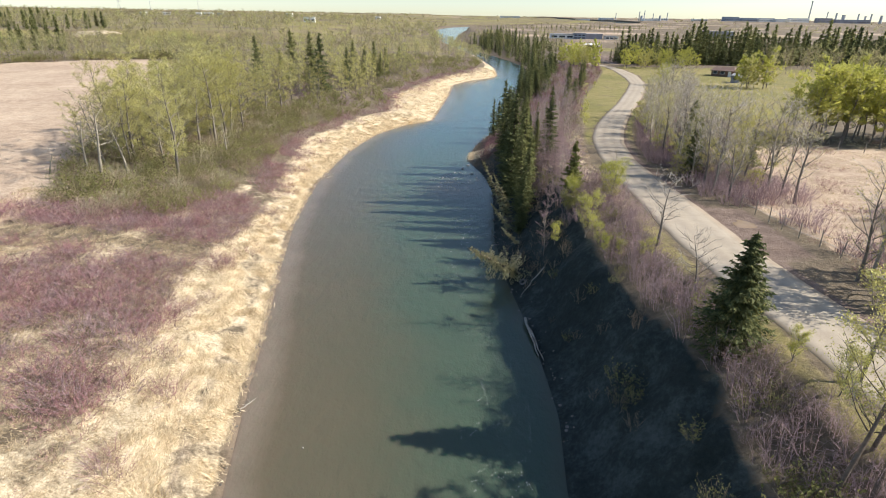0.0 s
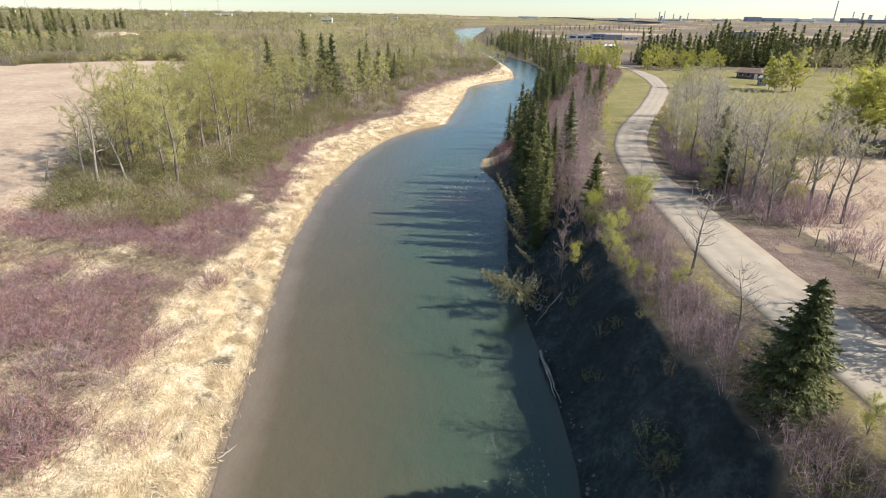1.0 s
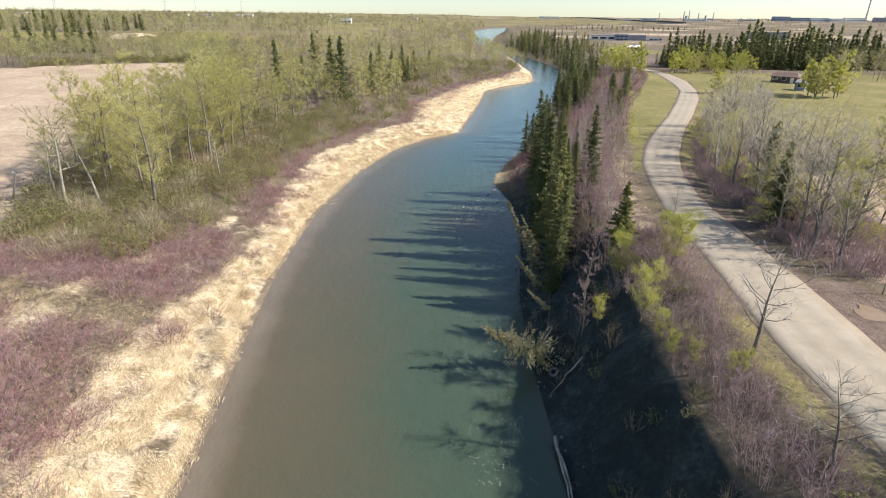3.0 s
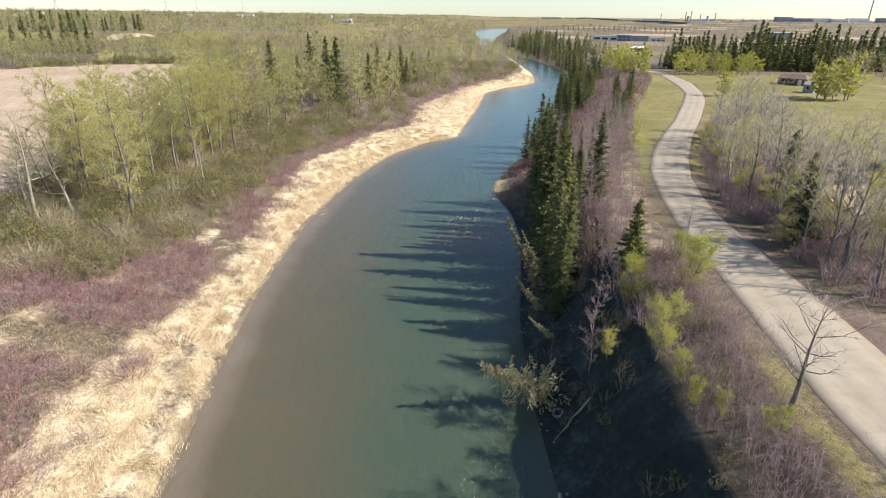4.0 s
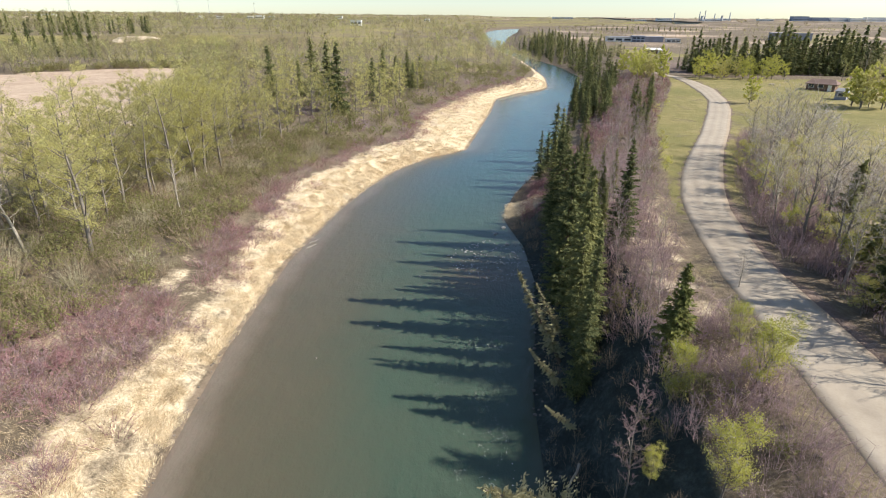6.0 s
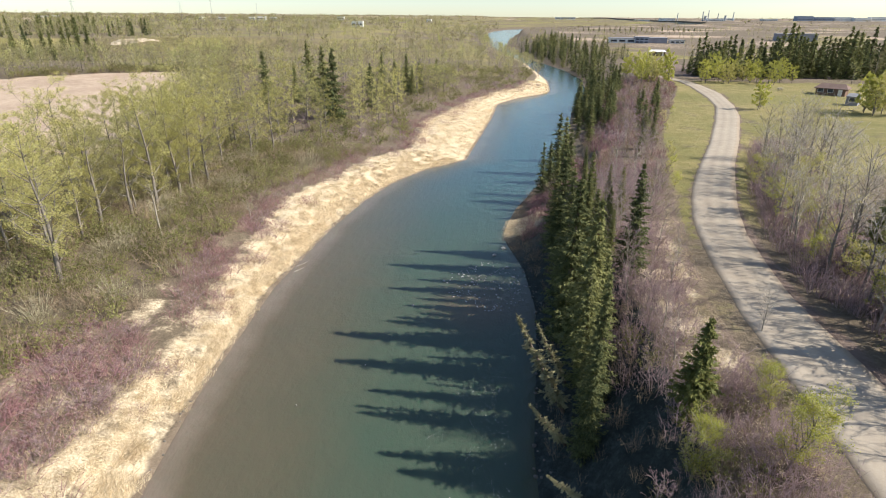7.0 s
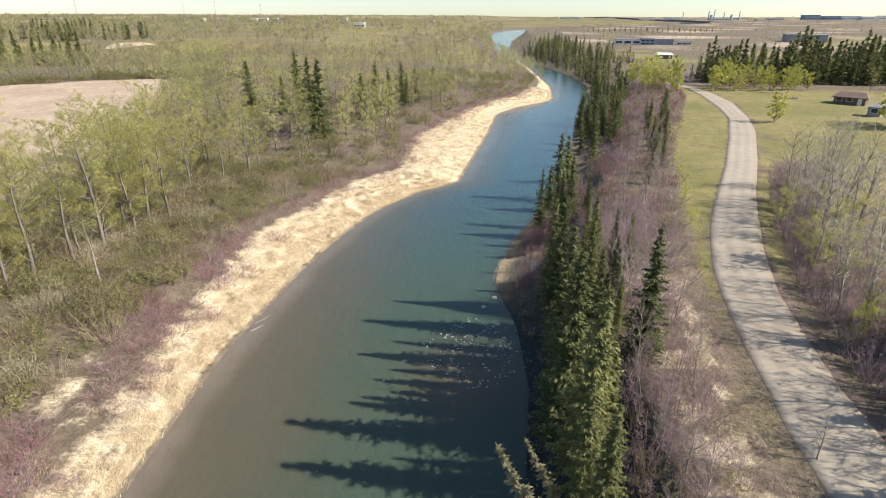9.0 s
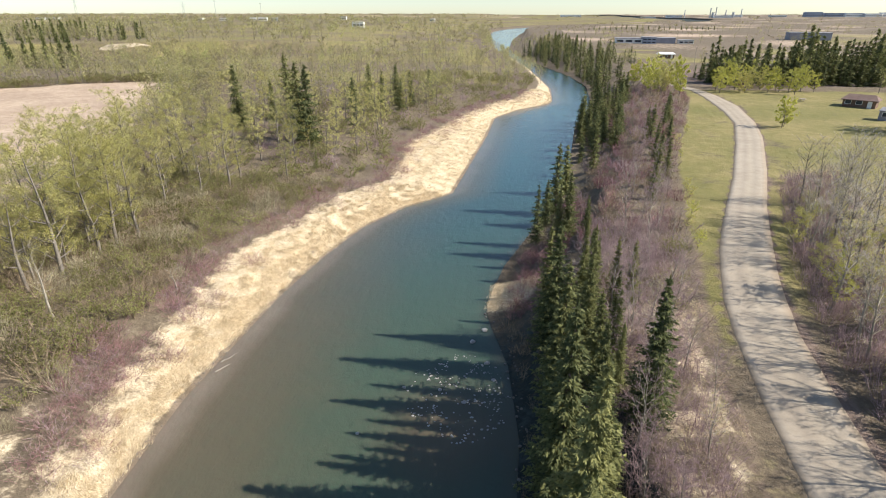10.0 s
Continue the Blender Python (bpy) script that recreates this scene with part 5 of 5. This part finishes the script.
for i, (x, y, r) in enumerate(((-3.9, 75.8, 0.2), (3.4, 80.0, 0.3), (1.4, 81.3, 0.26), (-1.5, 81.3, 0.24), (5.0, 85.3, 0.35), (3.6, 88.5, 0.4), (4.6, 90.6, 0.45), (5.6, 83, 0.3))):
    ob = part("boulder", stone(i, r * 0.62), STONE_PALE)
    ob.matrix_basis = pose(x, y, 0.02, 0, 0, i * 50)
    tagged(ob, "pale grey boulder breaking the shallow water", "boulder", "boulders in the riffle")
PEB = []
for i in range(4):
    bm = stone(10 + i, 1.0)
    me = bpy.data.meshes.new("pebble")
    bmesh.ops.triangulate(bm, faces=bm.faces)
    PEB.append((np.array([tuple(v.co) for v in bm.verts], np.float32), np.array([[v.index for v in f.verts] for f in bm.faces], np.int32)))
    bm.free()
    bpy.data.meshes.remove(me)


def stones(name, n, x0, x1, y0, y1, keep, seed, size, label, z=None, mat=STONE):
    ps = scatter(n, x0, x1, y0, y1, keep, seed, 0, size, 4)
    if z is not None:
        ps = [(a, b, z, *rest) for a, b, _, *rest in ps]
    v, f, t = merge(PEB, ps)
    tagged(put(name, mesh_np(name, v, f, mat, t)), label, "stones", kind="stuff")


def in_riffle(x, y):
    return x < RIGHT_BANK(y) + 0.4 and ((x - 3.0) / 4.2) ** 2 + ((y - 81) / 5.5) ** 2 < 1 and wave(x, y, 3.5, 51) > -0.35


# tiny pale stones stand for cobbles and for glints of breaking water
stones("cobbles", 260, -3, 9, 73, 90, in_riffle, 40, (0.03, 0.1), "pale cobbles standing for stones and white glints in the riffle", -0.01, STONE_PALE)
stones("cobbles", 160, 4, 10, 24, 95, lambda x, y: -0.3 < x - RIGHT_BANK(y) < 1.2, 41, (0.04, 0.14), "grey cobbles at the foot of the bank")
stones("pebbles", 260, -20, -8, 15, 110, lambda x, y: -0.2 < LEFT_BANK(y) - x < 0.5, 42, (0.03, 0.09), "small dark stones along the muddy edge")

FLECK = []
for i in range(3):
    s = Shape(560 + i)
    for k in range(6):
        a = k * 1.047
        s.tri(Vector((0, 0, 0.012)), Vector((math.cos(a), math.sin(a), 0.012)), Vector((math.cos(a + 1.047), math.sin(a + 1.047), 0.012)))
    FLECK.append((s,))
FOAM = plain("river_foam", (0.55, 0.55, 0.5), (0.75, 0.75, 0.7), 3.0, 0.6, 0.1)
fl = scatter(900, -6, 9, 16, 66, lambda x, y: 1.5 < RIGHT_BANK(y) - x < 5 + 1.5 * wave(x, y, 6, 52) and wave(x, y, 3, 59) > -0.2, 43, 0, (0.012, 0.034), 3)
thicket("foam_flecks", FLECK, (FOAM,), [(a, b, 0.0, *r) for a, b, _, *r in fl], "small white foam flecks drifting on the water", "foam")
for x, y in ((-7.4, 24.9), (-9.9, 60.8), (-6.2, 66)):
    bm = bmesh.new()
    bmesh.ops.create_icosphere(bm, subdivisions=1, radius=0.07, matrix=pose(x, y, 0.03))
    tagged(part("floating_debris", bm, WOOD_GREY), "small bit of debris floating on the river", "debris")


def tyre(x, y, z):
    bm = bmesh.new()
    n, m, R, r = 20, 8, 0.28, 0.1
    vs = [[bm.verts.new(((R + r * math.cos(b)) * math.cos(a), (R + r * math.cos(b)) * math.sin(a), 0.8 * r * math.sin(b))) for b in (2 * math.pi * j / m for j in range(m))] for a in (2 * math.pi * i / n for i in range(n))]
    for i in range(n):
        for j in range(m):
            bm.faces.new((vs[i][j], vs[(i + 1) % n][j], vs[(i + 1) % n][(j + 1) % m], vs[i][(j + 1) % m]))
    ob = part("tyre", bm, plain("old_rubber", (0.02, 0.02, 0.02), (0.3, 0.29, 0.27), 3.0))
    ob.matrix_basis = pose(x, y, z, 20, -18, 0)
    tagged(ob, "old dusty tyre lying on the bank", "tyre")


tyre(8.0, 45.6, ground_z(8.0, 45.6) + 0.08)

# ---- dirt pull-out: puddle and fence ----
pud = Shape(570)
c = Vector((25.9, 43.3, 0))
ring, puddle_z = [], ground_z(26.0, 43.3) + 0.03
for k in range(26):
    a = 2 * math.pi * k / 26
    rr = 1 + 0.22 * math.sin(2 * a + 1) + 0.12 * math.sin(5 * a)
    ring.append(c + Vector((math.cos(a) * 0.75 * rr, math.sin(a) * 1.7 * rr, 0)))
for q in range(3):
    f0, f1 = q / 3, (q + 1) / 3
    for k in range(26):
        a, b = ring[k], ring[(k + 1) % 26]
        quad = [Vector((p.x, p.y, puddle_z)) for p in (c.lerp(a, f0), c.lerp(a, f1), c.lerp(b, f1), c.lerp(b, f0))]
        pud.tri(quad[0], quad[1], quad[2])
        if q:
            pud.tri(quad[0], quad[2], quad[3])
tagged(put("puddle", pud.mesh("puddle", plain("muddy_puddle", (0.2, 0.14, 0.09), (0.3, 0.22, 0.15), 1.0, 0.12, 0.02))), "muddy brown puddle in the dirt pull-out", "puddle")

POST = new("fence")
posts = [(28.0 + 0.5 * math.sin(k * 1.3) * 0.3 + 0.11 * k, 48.5 - 2.1 * k) for k in range(9)]
for x, y in posts:
    bm = bmesh.new()
    z = ground_z(x, y)
    bmesh.ops.create_cone(bm, cap_ends=True, segments=7, radius1=0.045, radius2=0.04, depth=1.5, matrix=pose(x, y, z + 0.6, 3 * math.sin(x * 9), 3 * math.cos(y * 7), 0))
    part("post", bm, WOOD_GREY, POST)
for h in (0.55, 1.1):
    s = Shape(580)
    s.tube([Vector((x, y, ground_z(x, y) + h)) for x, y in posts], [0.012] * len(posts), 4)
    put("wire", s.mesh("wire", STEEL), POST)
tagged(POST, "old wooden post and wire fence along the field", "fence")
FENCE2 = new("fence")
posts = [(46.0 + 2.9 * k, 84.5 - 1.25 * k + 0.4 * math.sin(k)) for k in range(14)]
for x, y in posts:
    bm = bmesh.new()
    bmesh.ops.create_cone(bm, cap_ends=True, segments=7, radius1=0.07, radius2=0.06, depth=1.6, matrix=pose(x, y, ground_z(x, y) + 0.6, 2 * math.sin(x * 9), 2, 0))
    part("post", bm, WOOD_GREY, FENCE2)
tagged(FENCE2, "row of weathered fence posts across the dry field", "fence")


# ---- cut bank far on the left ----
bm = bmesh.new()
rows = []
for k in range(25):
    f = k / 24
    x, y = -243 + 29 * f, 377 + 16 * f
    top = 10.7 * (1 - 0.35 * (2 * f - 0.9) ** 4) + 0.5 * noise.noise(Vector((k * 0.9, 1, 0)))
    z0 = ground_z(x, y) - 1.0
    rows.append([bm.verts.new((x + 0.5 * noise.noise(Vector((k * 1.7, 5, j))), y + j * 0.9 + 0.6 * noise.noise(Vector((k * 1.3, 9, j))), z0 + (top - z0) * j / 4)) for j in range(5)] + [bm.verts.new((x, y + 14, z0 + 0.3))])
for a, b in zip(rows, rows[1:]):
    for j in range(5):
        bm.faces.new((a[j], b[j], b[j + 1], a[j + 1]))
tagged(part("cut_bank", bm, plain("pale_sand_face", (0.45, 0.37, 0.27), (0.68, 0.58, 0.45), 0.5)), "pale bare sand face in the far valley side", "cut bank", kind="structure")


# ---- buildings ----
def house(name, x, y, rz, sx, sy, wall_h, roof_h, wall, roof, label, category, windows=3, over=0.5, door=True):
    root = new(name)
    z = min(ground_z(x + dx, y + dy) for dx in (-sx / 2, sx / 2) for dy in (-sy / 2, sy / 2)) - 0.1
    root.matrix_basis = pose(x, y, z, 0, 0, rz)
    bm = bmesh.new(); box(bm, 0, 0, 0, sx, sy, wall_h + 0.1, 0.03)
    part("wall", bm, wall, root)
    bm = bmesh.new()
    hx, hy = sx / 2 + over, sy / 2 + over
    low = [bm.verts.new((a * hx, b * hy, wall_h)) for a, b in ((-1, -1), (1, -1), (1, 1), (-1, 1))]
    up = [bm.verts.new((a * hx, b * hy, wall_h + 0.18)) for a, b in ((-1, -1), (1, -1), (1, 1), (-1, 1))]
    r0, r1 = bm.verts.new((-hx * 0.72, 0, wall_h + 0.18 + roof_h)), bm.verts.new((hx * 0.72, 0, wall_h + 0.18 + roof_h))
    for k in range(4):
        bm.faces.new((low[k], low[(k + 1) % 4], up[(k + 1) % 4], up[k]))
    bm.faces.new(low[::-1])
    bm.faces.new((up[0], up[1], r1, r0)); bm.faces.new((up[2], up[3], r0, r1)); bm.faces.new((up[1], up[2], r1)); bm.faces.new((up[3], up[0], r0))
    part("roof", bm, roof, root)
    for k in range(windows):
        wx = -sx / 2 + sx * (k + 0.5) / (windows + (1 if door else 0))
        bm = bmesh.new(); box(bm, wx, -sy / 2 - 0.01, 0.95, 1.5, 0.1, 1.1, 0.02)
        w = part("window", bm, WALL_WHITE, root)
        bm = bmesh.new(); box(bm, wx, -sy / 2 - 0.05, 1.03, 1.32, 0.05, 0.94)
        part("pane", bm, GLASS_DARK, w)
    if door:
        bm = bmesh.new(); box(bm, sx / 2 - 1.3, -sy / 2 - 0.02, 0.1, 1.0, 0.1, 2.05, 0.02)
        part("door", bm, WALL_WHITE, root, "white front door")
    return tagged(root, label, category)


house("bungalow", 101.5, 208, -38, 7.4, 5.0, 2.0, 1.2, WALL_BROWN, ROOF_RED, "low brown bungalow with a red-brown shingle roof", "house", 2)
house("garden_shed", 96.2, 188, -38, 2.7, 3.0, 2.2, 0.7, WALL_SLATE, ROOF_GREY, "pale blue-grey shed on the lawn", "shed", 1, 0.2, False)
house("picnic_shelter", 97, 387, -10, 8.5, 6, 2.2, 1.0, WALL_BROWN, WALL_WHITE, "low park building with a pale roof beyond the trees", "building", 2, 0.8)


def hall(name, x, y, rz, sx, sy, h, wall, roof, label, bands=1, z=None):
    """A flat-roofed hall: walls, a roof slab with upstand, and window bands cut into panes."""
    root = new(name)
    root.matrix_basis = pose(x, y, (ground_z(x, y) if z is None else z) - 0.5, 0, 0, rz)
    bm = bmesh.new(); box(bm, 0, 0, 0, sx, sy, h, 0.05)
    part("wall", bm, wall, root)
    bm = bmesh.new(); box(bm, 0, 0, h + 0.004, sx + 0.6, sy + 0.6, 0.5, 0.06)
    part("roof", bm, roof, root)
    n = max(3, int(sx / 7))
    for b in range(bands):
        zz = h * (b + 0.45) / (bands + 0.3)
        for k in range(n):
            bm = bmesh.new(); box(bm, -sx / 2 + sx * (k + 0.5) / n, -sy / 2 - 0.04, zz, sx / n * 0.72, 0.12, min(1.8, h / bands * 0.4))
            part("window", bm, GLASS_DARK, root)
    return tagged(root, label, "building")


hall("office_hall", 113, 572, -6, 22, 14, 4.2, WALL_WHITE, ROOF_GREY, "long pale industrial hall across the fields", 1)
hall("blue_hall", 129, 567, -6, 11, 12, 5.4, WALL_GREY, ROOF_GREY, "blue-grey clad hall beside the white one", 2)
hall("storage_hall", 144, 574, -6, 16, 16, 4.6, WALL_SLATE, ROOF_GREY, "wide low grey storage hall", 0)
hall("low_shed", 160, 568, -4, 12, 9, 3.0, WALL_WHITE, ROOF_GREY, "low white shed row by the dirt yard", 1)
hall("grey_warehouse", 286, 624, -14, 34, 18, 6.5, WALL_SLATE, ROOF_GREY, "dark grey warehouse behind the spruce stand", 0)
for i, (x, y, sx, h, wl, rf) in enumerate(((-560, 1100, 18, 5, WALL_WHITE, WALL_WHITE), (-522, 1110, 20, 5, WALL_WHITE, ROOF_GREY), (-455, 1090, 16, 5, WALL_WHITE, WALL_WHITE), (-430, 1075, 22, 6, WALL_WHITE, WALL_WHITE), (-412, 1085, 14, 5, WALL_GREY, WALL_WHITE),
                                           (-175, 760, 20, 6, WALL_WHITE, WALL_WHITE), (-330, 1250, 20, 7, WALL_WHITE, ROOF_GREY), (-900, 1150, 40, 6, WALL_WHITE, WALL_WHITE), (-960, 1190, 30, 6, WALL_WHITE, ROOF_GREY), (-150, 1300, 16, 5, WALL_WHITE, WALL_WHITE))):
    hall("farm_building", x, y, (i * 37) % 40 - 20, sx * 0.7, 8, h * 0.8 + 1.5, wl, rf, "distant white farm building among trees", 1)
for i, (x, y, sx, h, wl) in enumerate(((1243, 2600, 62, 15, WALL_GREY), (1318, 2600, 70, 11, WALL_GREY), (1395, 2600, 70, 12, WALL_WHITE), (1455, 2580, 60, 9, WALL_WHITE), (1540, 2600, 80, 12, WALL_WHITE), (1650, 2600, 60, 15, WALL_SLATE), (1770, 2600, 150, 12, WALL_SLATE), (1130, 2650, 60, 4, WALL_WHITE), (980, 2700, 50, 4, WALL_WHITE), (620, 2700, 60, 4, WALL_WHITE), (700, 2600, 60, 5, WALL_WHITE), (880, 2560, 60, 5, WALL_WHITE), (300, 2800, 90, 6, WALL_WHITE))):
    hall("factory_hall", x, y, 0, sx, 30, h + 4, wl, WALL_WHITE, "distant factory block on the horizon", 1)


def stack(x, y, h, r, label):
    root = new("factory_stack")
    z = ground_z(x, y) - 1
    root.matrix_basis = pose(x, y, z)
    bm = bmesh.new(); bmesh.ops.create_cone(bm, cap_ends=True, segments=10, radius1=r * 1.4, radius2=r, depth=h, matrix=pose(0, 0, h / 2))
    part("shaft", bm, STEEL, root)
    bm = bmesh.new(); bmesh.ops.create_cone(bm, cap_ends=True, segments=10, radius1=r * 1.3, radius2=r * 1.3, depth=h * 0.03, matrix=pose(0, 0, h * 0.97))
    part("rim", bm, WALL_SLATE, root)
    tagged(root, label, "chimney", "stacks on the horizon")


for x, h, r in ((1584, 86, 2.4), (1662, 46, 2.0), (1702, 42, 3.5), (1735, 36, 7), (1799, 40, 3.0), (1855, 40, 3.2), (1830, 30, 4), (844, 38, 2), (866, 42, 1.8), (905, 30, 1.8), (966, 34, 1.8), (935, 22, 4), (855, 22, 5), (742, 30, 1.6), (1900, 34, 5)):
    stack(x, 2600, h, r, "distant steel stack of a plant on the horizon")


def pylon(x, y, h):
    """A lattice power pylon: four legs, braces and three arms."""
    root = new("power_pylon")
    root.matrix_basis = pose(x, y, ground_z(x, y) - 0.5, 0, 0, 25)
    w = h * 0.1
    for sx in (-1, 1):
        for sy in (-1, 1):
            s = Shape(1); s.tube([Vector((sx * w, sy * w, 0)), Vector((sx * w * 0.3, sy * w * 0.3, h * 0.6)), Vector((sx * w * 0.1, sy * w * 0.1, h))], [0.35, 0.3, 0.2], 4)
            put("leg", s.mesh("leg", STEEL), root)
    for k, (zz, ln) in enumerate(((0.66, 0.16), (0.78, 0.2), (0.9, 0.14))):
        s = Shape(2); s.tube([Vector((-h * ln, 0, h * zz)), Vector((0, 0, h * zz + 1)), Vector((h * ln, 0, h * zz))], [0.2, 0.4, 0.2], 4)
        put("arm", s.mesh("arm", STEEL), root)
    for k in range(7):
        z0, z1 = h * 0.09 * k, h * 0.09 * (k + 1)
        a, b = w * (1 - 0.7 * z0 / (0.6 * h)), w * (1 - 0.7 * z1 / (0.6 * h))
        s = Shape(3); s.tube([Vector((-a, -a, z0)), Vector((b, -b, z1))], [0.18, 0.18], 3)
        put("brace", s.mesh("brace", STEEL), root)
    tagged(root, "distant lattice power pylon against the pale sky", "pylon", "pylons on the horizon")


for x, y, h in ((-1676, 1800, 46), (-1348, 1800, 52), (-989, 1800, 46), (-2100, 1800, 46)):
    pylon(x, y, h)


def mast(x, y, h, r, name, label):
    root = new(name)
    root.matrix_basis = pose(x, y, ground_z(x, y) - 0.5)
    s = Shape(5); s.tube([Vector((0, 0, 0)), Vector((0, 0, h))], [r, r * 0.6], 5)
    put("pole", s.mesh("pole", STEEL if h > 20 else WOOD_GREY), root)
    bm = bmesh.new(); box(bm, 0, 0, h * 0.93, r * 8, r * 2, r * 2)
    part("crossarm", bm, WOOD_GREY, root)
    tagged(root, label, "mast" if h > 20 else "utility pole")


mast(-1292, 2600, 64, 1.0, "radio_mast", "tall thin radio mast on the horizon")
mast(-1207, 2900, 56, 0.9, "radio_mast", "tall thin radio mast on the horizon")
for x, y in ((82, 262), (90, 300), (100, 345)):
    mast(x, y, 8.5, 0.12, "utility_pole", "weathered wooden utility pole by the dirt yard")


def picnic_table(x, y, rz):
    root = new("picnic_table")
    root.matrix_basis = pose(x, y, ground_z(x, y), 0, 0, rz)
    for nm, cy, z, sy in (("tabletop", 0, 0.72, 0.75), ("bench", -0.65, 0.43, 0.28), ("bench", 0.65, 0.43, 0.28)):
        bm = bmesh.new(); box(bm, 0, cy, z, 1.9, sy, 0.05, 0.01)
        part(nm, bm, WOOD_GREY, root)
    for sx in (-0.65, 0.65):
        bm = bmesh.new(); box(bm, sx, 0, 0, 0.06, 1.3, 0.06); box(bm, sx, 0, 0.38, 0.06, 1.5, 0.06); box(bm, sx, 0, 0.06, 0.08, 0.08, 0.66)
        part("leg_frame", bm, WOOD_GREY, root)
    tagged(root, "weathered wooden picnic table on the lawn", "table")


picnic_table(90.8, 216.5, 20)
ROWTREE = [tree("hedge_spruce", spruce_shapes(600, 5, 1.3, 8, 5, 2, 0.03, 0.3), (BARK_DARK, NEEDLES), "small dark spruce in a planted row across the field", "spruce tree", "planted row of spruces")]
plant(ROWTREE, [(124 + 7.4 * k, 900 + 2 * math.sin(k), ground_z(124 + 7.4 * k, 900), 0.9 + 0.2 * math.sin(k * 3), k, 0, 0) for k in range(24)], 0, 21)
